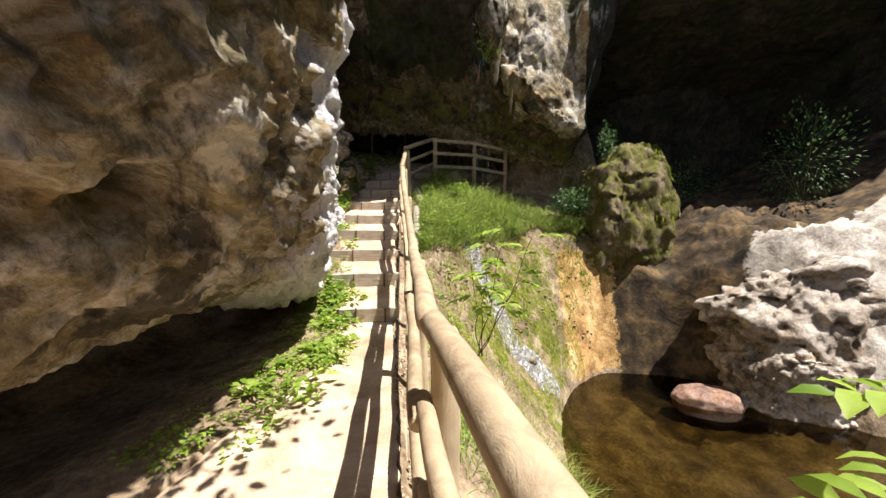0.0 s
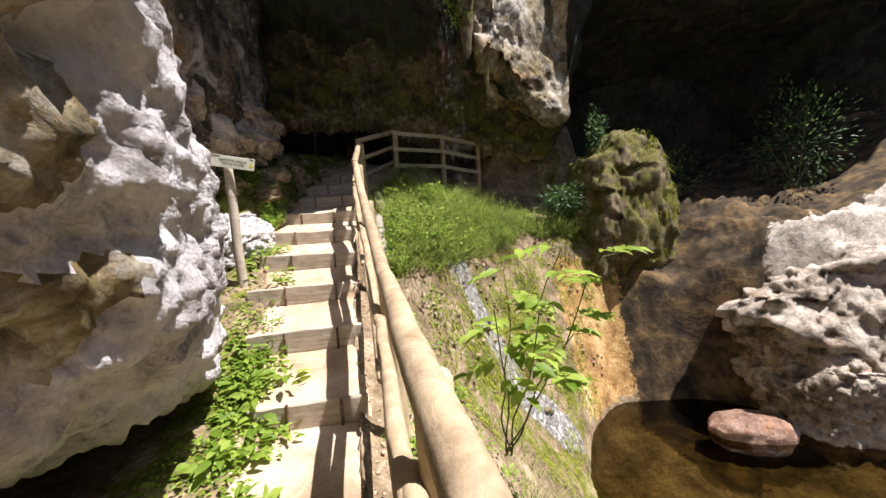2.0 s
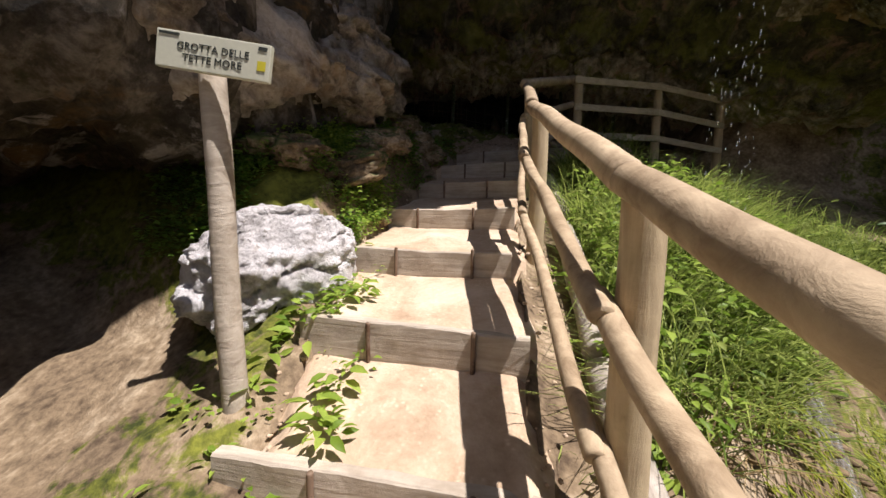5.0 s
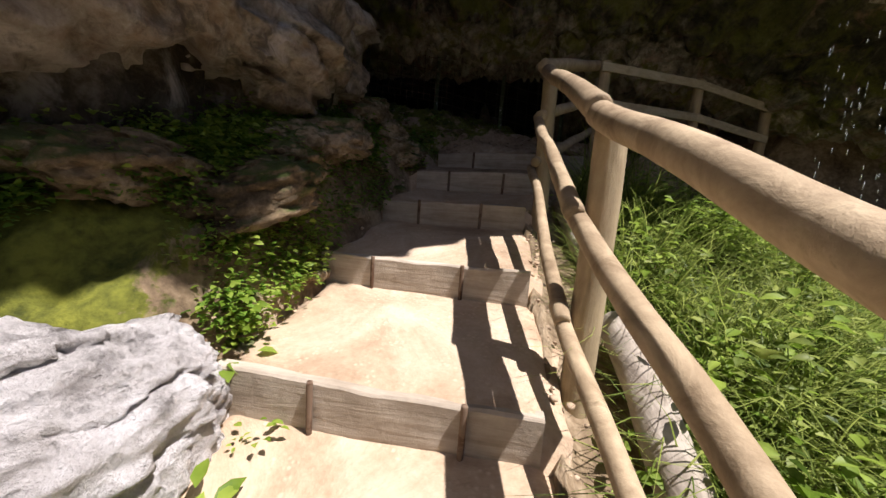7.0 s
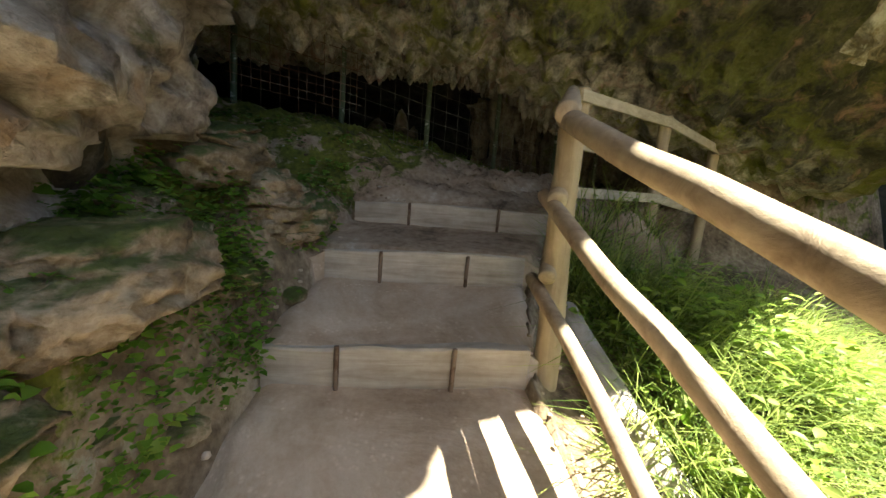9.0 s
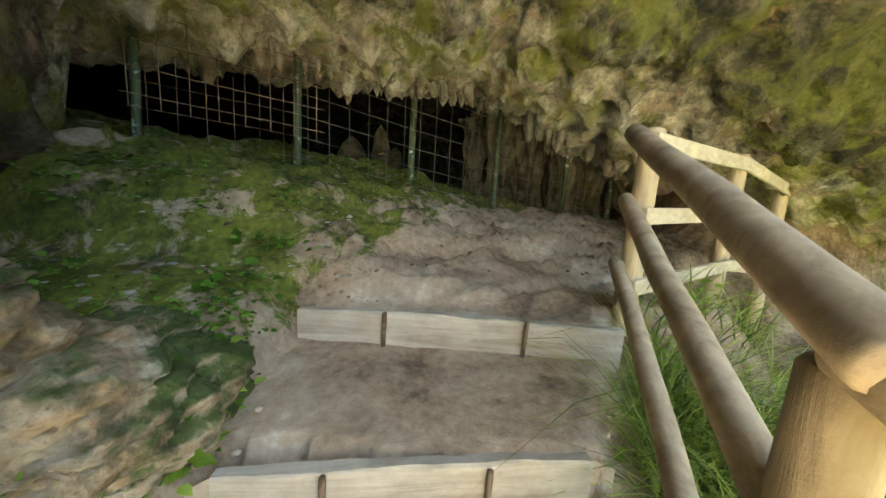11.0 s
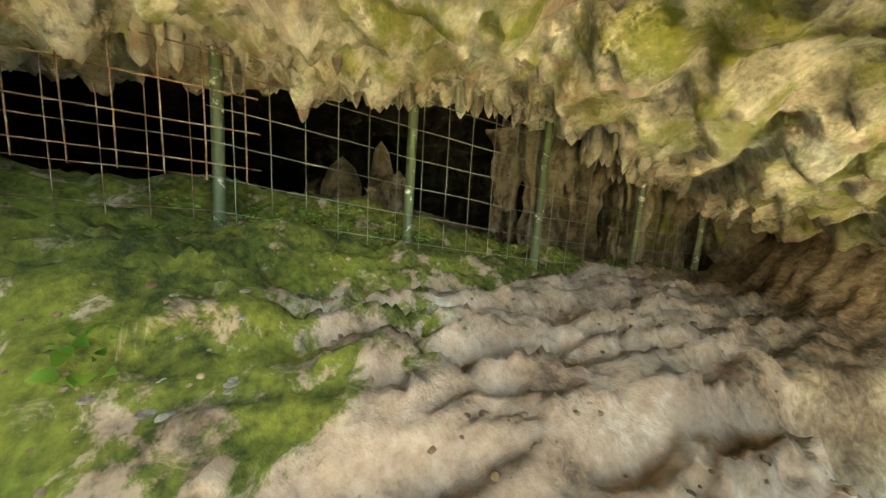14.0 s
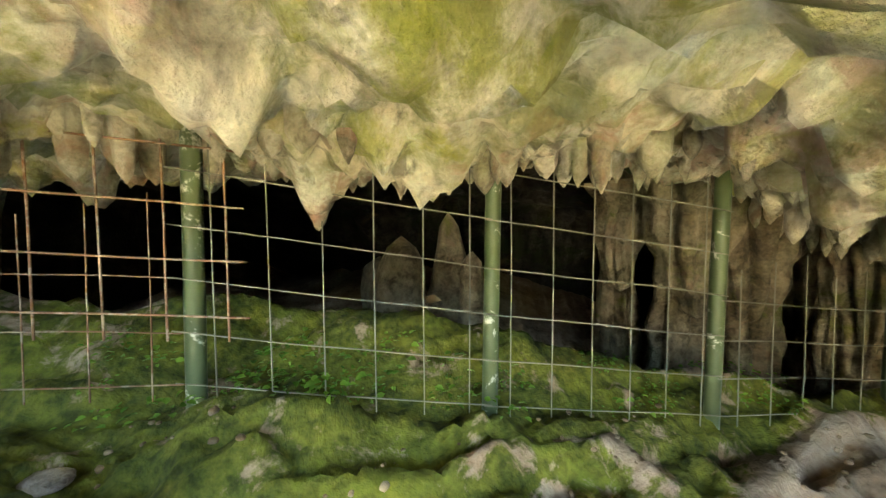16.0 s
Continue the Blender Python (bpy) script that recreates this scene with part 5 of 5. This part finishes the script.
weed_stuff("path_seedlings", on_path(scatter(420, -1.9, 0.1, 1.7, 6.9, lambda x, y: off_stone(x, y) * smooth(0.5, 0.1, path_left(y) - x) * smooth(-0.30, 0.0, path_left(y) - x) * clumped((x, y), 3.1, 17, -0.02))),
           0.6, 0.034, LEAF, "small light green seedlings in the sand", 8, 0.07, 0.05)
weed_stuff("ledge_rosettes", scatter(200, -2.6, -1.45, 6.5, 9.7, lambda x, y: off_stone(x, y) * smooth(-0.02, 0.08, path_left(y) - x) * clumped((x, y), 2.6, 23, -0.02)),
           0.7, 0.058, LEAF, "bright broad leaves in clumps on the mossy ledge", 12, 0.09, 0.07)
weed_stuff("ledge_ferns", scatter(2300, -2.7, -1.4, 6.4, 9.9, lambda x, y: off_stone(x, y) * (1 - 0.93 * smooth(8.5, 9.0, y)) * smooth(-0.02, 0.08, path_left(y) - x) * (0.25 + 0.75 * clumped((x, y), 2.3, 4, 0.0))),
           0.75, 0.030, FERN, "maidenhair ferns and small leaves on the mossy ledge", 22, 0.10, 0.10)
weed_stuff("stone_ferns", scatter(260, -2.3, -1.45, 6.3, 7.7, lambda x, y: off_stone(x, y) * smooth(-0.02, 0.06, path_left(y) - x) * smooth(0.75, 0.3, path_left(y) - x)),
           0.75, 0.030, LEAF, "fresh light green ferns around the white stone", 34, 0.11, 0.16)
weed_stuff("bank_weeds", scatter(330, -0.1, 2.4, 1.0, 8.0, lambda x, y: smooth(0.18, 0.4, x - path_right(y)) * smooth(1.5, 0.9, x - path_right(y)) * clumped((x, y), 1.8, 6, 0.0)),
           0.5, 0.05, LEAF, "small bright leaves on the bank", 9, 0.08, 0.09)
weed_stuff("shelf_herbs", scatter(420, 0.2, 4.4, 6.3, 9.6, lambda x, y: (y > edge_y(x) + 0.1) * (x - path_right(y) > 0.45) * clumped((x, y), 1.5, 13, -0.02)),
           0.5, 0.05, GRASS, "leafy herbs among the tall grass", 10, 0.12, 0.34)
weed_stuff("cave_greens", scatter(260, -3.2, 2.2, 10.6, 13.4, lambda x, y: smooth(0.35, 0.0, np.abs(y - 12.55 - 0.36 * x)) * clumped((x, y), 1.6, 7, 0.02)),
           0.7, 0.028, FERN, "bright green seedlings on the cave floor by the gate", 14, 0.09, 0.05)
weed_stuff("cave_ivy", scatter(46, -3.0, -1.3, 9.7, 10.8, lambda x, y: clumped((x, y), 2.2, 3, 0.05)),
           0.8, 0.05, FERN, "small ivy leaves on the mossy cave bank", 8, 0.10, 0.05)


def bush_cloud(centre, radii, n):
    d = RNG.normal(size=(n, 3))
    d /= np.linalg.norm(d, axis=1)[:, None]
    r = RNG.random(n) ** 0.45
    lump = 0.75 + 0.5 * perlin(d * 2.2 + np.array(centre))
    return np.array(centre) + d * (r * lump)[:, None] * np.array(radii)


def build_bush(name, at, radii, n, size, material, label, stems=6):
    """A small bush: stems from one root and a loose crown of separate leaves."""
    root = np.array([at[0], at[1], float(ground_z(np.array([at[0]]), np.array([at[1]]))[0])])
    ob = thing(name, pose(*root), label, "bush")
    pos = bush_cloud((at[0], at[1], at[2]), radii, n) - root
    along = pos - (np.array(at) - root) + RNG.normal(size=(n, 3)) * 0.15
    nrm = RNG.normal(size=(n, 3)) * 0.5 + np.array([0, -0.2, 0.9])
    L = RNG.uniform(0.7, 1.3, n) * size
    part("crown", leaf_cards("crown", pos, nrm, along, L, L * 0.45, material), material, ob)
    for k in range(stems):
        tip = pos[k * (n // stems)] * 0.9
        part("stem", pole_mesh("stem", (0.02 * k - 0.05, 0, -0.05), tip, 0.010, 0.004, None, 6, 6, 0.02, k), STEM, ob)
    return ob


build_bush("shrub", (4.1, 9.45, 1.55), (0.75, 0.5, 0.5), 900, 0.085, SHRUB, "dense green shrub on the shelf beneath the hanging rock")
build_bush("shrub", (5.0, 9.6, 3.1), (0.32, 0.35, 0.75), 420, 0.07, SHRUB, "leafy climber hanging beside the mossy boulder")
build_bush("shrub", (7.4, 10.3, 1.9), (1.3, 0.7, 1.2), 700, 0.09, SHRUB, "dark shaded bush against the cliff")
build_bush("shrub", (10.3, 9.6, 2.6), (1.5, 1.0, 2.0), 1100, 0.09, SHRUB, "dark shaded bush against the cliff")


def build_sapling(name, root, stems, label, seed):
    """A young shrub of long stems carrying compound leaves of seven leaflets."""
    rs = np.random.RandomState(seed)
    root = np.array(root, float)
    ob = thing(name, pose(*root), label, "sapling")
    for tip, leaves in stems:
        tip = np.array(tip, float) - root
        part("stem", pole_mesh("stem", (0, 0, -0.05), tip, 0.008, 0.004, None, 7, 12, 0.05, seed + leaves), STEM, ob)
        for k in range(leaves):
            t = 0.45 + 0.55 * (k + 1) / leaves
            a = rs.uniform(0, 2 * math.pi)
            base = tip * t
            out = np.array([math.cos(a), math.sin(a), rs.uniform(0.0, 0.5)])
            ln = rs.uniform(0.20, 0.30)
            side = np.cross(out, (0, 0, 1.0))
            side /= np.linalg.norm(side)
            c, al = [], []
            for s in (0.3, 0.55, 0.8):
                for sg in (-1, 1):
                    c.append(base + out * ln * s - np.array([0, 0, 0.10 * s * s]))
                    al.append(side * sg + out * 0.45 + np.array([0, 0, -0.25]))
            c.append(base + out * ln * 0.95 - np.array([0, 0, 0.10]))
            al.append(out + np.array([0, 0, -0.4]))
            L = rs.uniform(0.13, 0.18, 7)
            nrm = rs.normal(size=(7, 3)) * 0.2 + np.array([0, 0, 1.0])
            leaf = part("leaf", leaf_cards("leaf", np.array(c), nrm, np.array(al), L, L * 0.5, LEAF), LEAF, ob)
            part("stalk", pole_mesh("stalk", base, base + out * ln - np.array([0, 0, 0.10]), 0.003, 0.0015, None, 5, 3, 0.002, seed), STEM, leaf)
    return ob


build_sapling("elder_sapling", (1.15, 4.45, -0.55), [((1.42, 3.95, 1.12), 5), ((1.75, 4.05, 1.02), 4), ((1.05, 4.1, 0.72), 5), ((1.6, 4.2, 0.45), 4), ((1.25, 4.6, 0.9), 4)], "young shrub with fresh compound leaves growing from the bank", 5)
build_sapling("elder_sapling", (2.5, 1.35, -1.4), [((2.34, 1.12, 0.72), 3), ((2.6, 1.4, 0.35), 3)], "young shrub with fresh compound leaves above the pool", 9)


# ---- the waterfall ----
def build_drips():
    rs = np.random.RandomState(3)
    pos, ln = [], []
    for k in range(16):
        x, y = rs.uniform(1.3, 1.75), rs.uniform(8.4, 8.7)
        for z in np.sort(rs.uniform(1.4, 6.0, 18)):
            pos.append((x + rs.normal() * 0.012, y + rs.normal() * 0.012, z))
            ln.append(rs.uniform(0.010, 0.030) + 0.05 * max(0.0, z - 3.8))
    pos, ln = np.array(pos), np.array(ln)
    bm = bmesh.new()
    bmesh.ops.create_icosphere(bm, subdivisions=1, radius=1)
    v = np.array([q.co for q in bm.verts])
    f = np.array([[q.index for q in g.verts] for g in bm.faces])
    bm.free()
    co = np.concatenate([p + v * np.array([0.0036, 0.0036, s]) for p, s in zip(pos, ln)])
    fa = np.concatenate([f + i * len(v) for i in range(len(pos))])
    tagged(new("dripping_water", mesh_of("dripping_water", co, fa, DROPS)), "drops of water falling from the overhang", "water", kind="stuff")


build_drips()


def hanging(name, at, length, r, seed, material, label):
    ob = new(name, drip_mesh(name, length, r, seed, material, 14, 18, 0.25))
    ob.location = at
    return tagged(ob, label, "rock")


hanging("hanging_tufa", (2.27, 8.86, 5.05), 1.36, 0.10, 5, ROCK_MOSSY, "thin mossy tufa spike hanging from the overhang")
hanging("hanging_tufa", (1.85, 8.45, 5.4), 1.15, 0.16, 8, ROCK_MOSSY, "mossy tufa tongue hanging from the overhang")
weed_hang = bush_cloud((1.65, 8.3, 5.3), (0.35, 0.2, 0.8), 420)
_L = RNG.uniform(0.03, 0.07, 420)
tagged(new("hanging_plants", leaf_cards("hanging_plants", weed_hang, RNG.normal(size=(420, 3)) + np.array([0, -0.8, 0.4]), RNG.normal(size=(420, 3)) * 0.4 - np.array([0, 0, 0.8]), _L, _L * 0.5, LEAF)), "small bright plants hanging from the dripping lip", "plants", kind="stuff")


# a leafy branch growing from the boulder's crown over the path, which dapples the sand
def build_branch():
    root = np.array([0.35, 1.5, 3.55])
    ob = thing("leafy_branch", pose(*root), "leafy branch growing out from the boulder's crown", "branch")
    tips = [(0.75, -0.25, 0.05), (1.0, 0.15, 0.1), (0.8, 0.5, 0.0), (0.5, -0.55, 0.1)]
    n = 170
    pos = np.concatenate([np.array(t) * RNG.uniform(0.35, 1.1, (n // 4 + 1, 1)) + RNG.normal(size=(n // 4 + 1, 3)) * np.array([0.14, 0.14, 0.07]) for t in tips])
    m = len(pos)
    L = RNG.uniform(0.06, 0.12, m)
    part("crown", leaf_cards("crown", pos, RNG.normal(size=(m, 3)) * 0.4 + np.array([0, 0, 1.0]), RNG.normal(size=(m, 3)) * np.array([1, 1, 0.3]), L, L * 0.6, LEAF), LEAF, ob)
    for k, t in enumerate(tips):
        part("stem", pole_mesh("stem", (-0.35, 0, -0.1), t, 0.014, 0.005, None, 7, 8, 0.02, 200 + k), STEM, ob)


build_branch()


# ---- water running over the moss ----
def build_stream():
    """A thin film of running water laid over the mossy fall."""
    t = np.linspace(0, 1, 90)
    cx = np.interp(t, [0, 0.25, 0.6, 1], [1.05, 1.35, 2.1, 3.0])
    cy = np.interp(t, [0, 0.25, 0.6, 1], [7.05, 6.75, 6.7, 6.75])
    w = np.linspace(-1, 1, 24)
    co = []
    for k in range(len(t)):
        half = 0.30 * (1 - 0.4 * t[k]) * (1 + 0.5 * math.sin(t[k] * 17) * 0.4)
        y = cy[k] + w * half * 1.1
        x = cx[k] + w * half * 0.5
        co.append(np.stack([x, y, ground_z(x, y) + 0.012 - 0.05 * np.abs(w) ** 4], 1))
    co = np.concatenate(co)
    co[:, 2] += 0.012 * ridged(co * np.array([9, 14, 5]), 3)
    mat, nt, bsdf, add = node_kit("running_water", 0.12)
    bsdf.inputs["Specular IOR Level"].default_value = 0.6
    p = position(nt)
    n = noise_tex(nt, add, p, 14, 6, 0.7, 0.6)
    nt.links.new(ramp(nt, n, [(0.40, (0.12, 0.11, 0.09)), (0.56, (0.30, 0.29, 0.27)), (0.66, (0.75, 0.76, 0.76))]), bsdf.inputs["Base Color"])
    bump(nt, bsdf, n, 0.7, 0.02)
    me = mesh_of("running_water", co, grid_faces(len(t), len(w)), mat)
    tagged(new("running_water", me), "shallow sparkling water running over the mossy slope", "water", kind="structure")


build_stream()


# ---- small things ----
def ground_at(x, y):
    return float(ground_z(np.array([x]), np.array([y]))[0])


for _k in range(10, 46):
    _r = random.Random(_k + 90)
    _x, _y = (_r.uniform(-2.6, 1.2), _r.uniform(10.8, 12.3)) if _k < 10 else (_r.uniform(-2.1, -1.5), _r.uniform(6.6, 9.4)) if _k < 34 else (_r.uniform(0.5, 2.6), _r.uniform(6.2, 8.6))
    _s = _r.uniform(0.03, 0.085)
    _ob = new("stone", blob_mesh("stone", (_s, _s * 0.8, _s * 0.55), ROCK_LEDGE, _k, 3, 0.3, 1.3))
    _ob.matrix_basis = pose(_x, _y, ground_at(_x, _y) + _s * 0.15, 0, 0, _r.uniform(0, 360))
    tagged(_ob, "small loose pale stone lying on the ground", "stone", "loose stones")

_ob = new("flat_stone", blob_mesh("flat_stone", (0.06, 0.04, 0.02), ROCK_SHORE, 3, 4, 0.25))
_ob.matrix_basis = pose(-1.99, 11.41, ground_at(-1.99, 11.41) + 0.012, 0, 0, 10)
tagged(_ob, "flat pale stone lying on the cave floor", "stone")

_leafm = leaf_cards("fallen_leaf", np.array([[0, 0, 0.0], [0.01, 0.01, 0.005]]), np.array([[0.2, -0.4, 1], [0.3, -0.6, 0.8]]), np.array([[1.0, 0.2, 0.2], [-0.3, 1.0, 0.3]]), np.array([0.09, 0.07]), np.array([0.08, 0.06]), DRY_GRASS)
_ob = new("fallen_leaf", _leafm)
_ob.location = (-1.17, 12.5, ground_at(-1.17, 12.5) + 0.03)
tagged(_ob, "curled dry brown leaf on the cave floor", "leaf")


def twig(a, b, r, seed):
    ob = new("twig", pole_mesh("twig", a, b, r, r * 0.5, LOG_WOOD, 6, 8, 0.02, seed))
    return tagged(ob, "thin dry twig lying on the ground", "twig", "dry twigs")


for _k, (_x, _y, _dx, _dy) in enumerate(((0.75, 6.1, 0.35, 0.1), (1.0, 6.3, 0.2, -0.25), (0.6, 5.6, 0.3, 0.2), (1.9, 8.2, 0.3, 0.05), (2.3, 8.4, 0.25, 0.2), (-0.95, 5.4, 0.12, 0.02))):
    twig((_x, _y, ground_at(_x, _y) + 0.02), (_x + _dx, _y + _dy, ground_at(_x + _dx, _y + _dy) + 0.02), 0.006, _k)


# ---- joined small stuff: moss cushions, rubble, gravel ----
def lump_stuff(name, roots, sizes, flat, material, label, category, sub=2, rough=0.35):
    bm = bmesh.new()
    bmesh.ops.create_icosphere(bm, subdivisions=sub, radius=1)
    v = np.array([q.co for q in bm.verts])
    f = np.array([[q.index for q in g.verts] for g in bm.faces])
    bm.free()
    n = len(roots)
    co = np.repeat(v[None], n, 0)
    noise_in = (co + np.arange(n)[:, None, None] * 3.7).reshape(-1, 3)
    co = co * (1 + rough * (fbm(noise_in * 1.4, 3) + 0.4 * ridged(noise_in * 2.5, 2))).reshape(n, -1, 1)
    a = RNG.uniform(0, 2 * math.pi, n)
    x = co[..., 0] * np.cos(a)[:, None] * 1.2 - co[..., 1] * np.sin(a)[:, None]
    y = co[..., 0] * np.sin(a)[:, None] * 1.2 + co[..., 1] * np.cos(a)[:, None]
    co = np.stack([x, y, co[..., 2] * flat], -1) * np.asarray(sizes)[:, None, None] + np.asarray(roots)[:, None, :]
    faces = (f[None] + (np.arange(n) * len(v))[:, None, None]).reshape(-1, 3)
    return tagged(new(name, mesh_of(name, co.reshape(-1, 3), faces, material)), label, category, kind="stuff")


def moss_fibres(name, roots, down, lo, hi, label):
    n = len(roots)
    L = RNG.uniform(lo, hi, n)
    me = strips(name, roots + np.array([0, 0, 0.015]), down + RNG.normal(size=(n, 3)) * 0.35, L, RNG.uniform(0.006, 0.014, n), RNG.uniform(0.0, 0.3, n), MOSS, 2)
    return tagged(new(name, me), label, "moss", kind="stuff")


_p = scatter(9000, 0.6, 4.4, 5.2, 9.3, lambda x, y: smooth(1.9, 1.2, np.abs(y - edge_y(x) + 0.9)) * clumped((x, y), 1.5, 21, 0.0) * smooth(-2.7, -2.4, ground_z(x, y)))
_h = 0.05
_gx = (ground_z(_p[:, 0] + _h, _p[:, 1]) - ground_z(_p[:, 0] - _h, _p[:, 1])) / (2 * _h)
_gy = (ground_z(_p[:, 0], _p[:, 1] + _h) - ground_z(_p[:, 0], _p[:, 1] - _h)) / (2 * _h)
_dn = np.stack([-_gx, -_gy, -(_gx ** 2 + _gy ** 2)], 1)
_dn = _dn / (np.linalg.norm(_dn, axis=1)[:, None] + 1e-6) + np.array([0.0, -0.12, 0.12])
moss_fibres("slope_moss", _p, _dn, 0.03, 0.08, "yellow-green moss trailing down the wet slope")
_ang, _hh = RNG.uniform(0, 2 * math.pi, 5200), RNG.uniform(-1.5, 2.1, 5200)
_rr = np.sqrt(np.clip(1 - ((_hh + 0.0) / 2.45) ** 2, 0.02, 1))
_q = np.stack([5.85 + np.cos(_ang) * 1.15 * _rr, 9.9 + np.sin(_ang) * 0.98 * _rr, 1.0 + _hh], 1)
_keep = fbm(_q * 1.8, 3) > -0.08
_q = _q[_keep & (_q[:, 1] < 10.1)]
moss_fibres("boulder_moss", _q, np.stack([(_q[:, 0] - 5.85) * 0.25, (_q[:, 1] - 9.9) * 0.25, np.full(len(_q), -1.0)], 1), 0.08, 0.24, "brown-green moss trailing down the tall boulder")
_p = scatter(240, 0.35, 4.4, 5.0, 9.4, lambda x, y: (np.abs(y - edge_y(x) + 0.35) < 0.9) * clumped((x, y), 1.5, 31, 0.0))
lump_stuff("rubble", _p, RNG.uniform(0.01, 0.045, len(_p)), 0.6, CLODS, "brown rubble and clods on the slope", "rubble")
_p = scatter(900, -1.8, 0.9, 0.2, 9.6, lambda x, y: smooth(0.16, 0.02, np.abs(x - path_right(y) - 0.05)) * 0.9 + 0.5 * smooth(0.14, 0.0, np.abs(path_left(y) - x)))
_p[:, 2] = np.maximum(_p[:, 2], path_z(_p[:, 1]) - 0.03)
lump_stuff("gravel", _p, RNG.uniform(0.004, 0.016, len(_p)), 0.7, SAND, "small gravel along the edges of the path", "gravel", 1)

_p = scatter(500, -2.4, 1.6, 10.1, 12.6, lambda x, y: clumped((x, y), 2.2, 41, 0.0) * smooth(12.5, 12.2, y - 0.3 * x))
lump_stuff("floor_crust", _p, RNG.uniform(0.004, 0.014, len(_p)) * RNG.uniform(0.5, 1.3, len(_p)), 0.7, CLODS, "brown crumbs of crust and clay on the cave floor", "rubble")
_p = scatter(80, -3.0, -0.9, 9.6, 11.0, lambda x, y: smooth(-0.1, -0.6, x + 0.6 - 0.7 * (y - 10.8)) * clumped((x, y), 2.6, 51, -0.02))
lump_stuff("lime_crust", _p, RNG.uniform(0.008, 0.026, len(_p)), 0.3, ROCK_SHORE, "pale limestone flakes showing through the moss", "rubble")
weed_stuff("fence_herbs", scatter(520, -0.1, 2.6, 8.6, 10.1, lambda x, y: smooth(0.12, 0.3, x - path_right(y)) * clumped((x, y), 1.9, 61, -0.08)),
           0.6, 0.045, LEAF, "small pale green herbs below the fence", 10, 0.10, 0.14)
weed_stuff("shelf_nettles", scatter(300, 0.15, 2.4, 5.9, 9.0, lambda x, y: (y > edge_y(x) + 0.1) * (x - path_right(y) > 0.4) * clumped((x, y), 1.7, 71, 0.0)),
           0.5, 0.06, LEAF, "bright leafy nettles among the tall grass", 14, 0.10, 0.36)
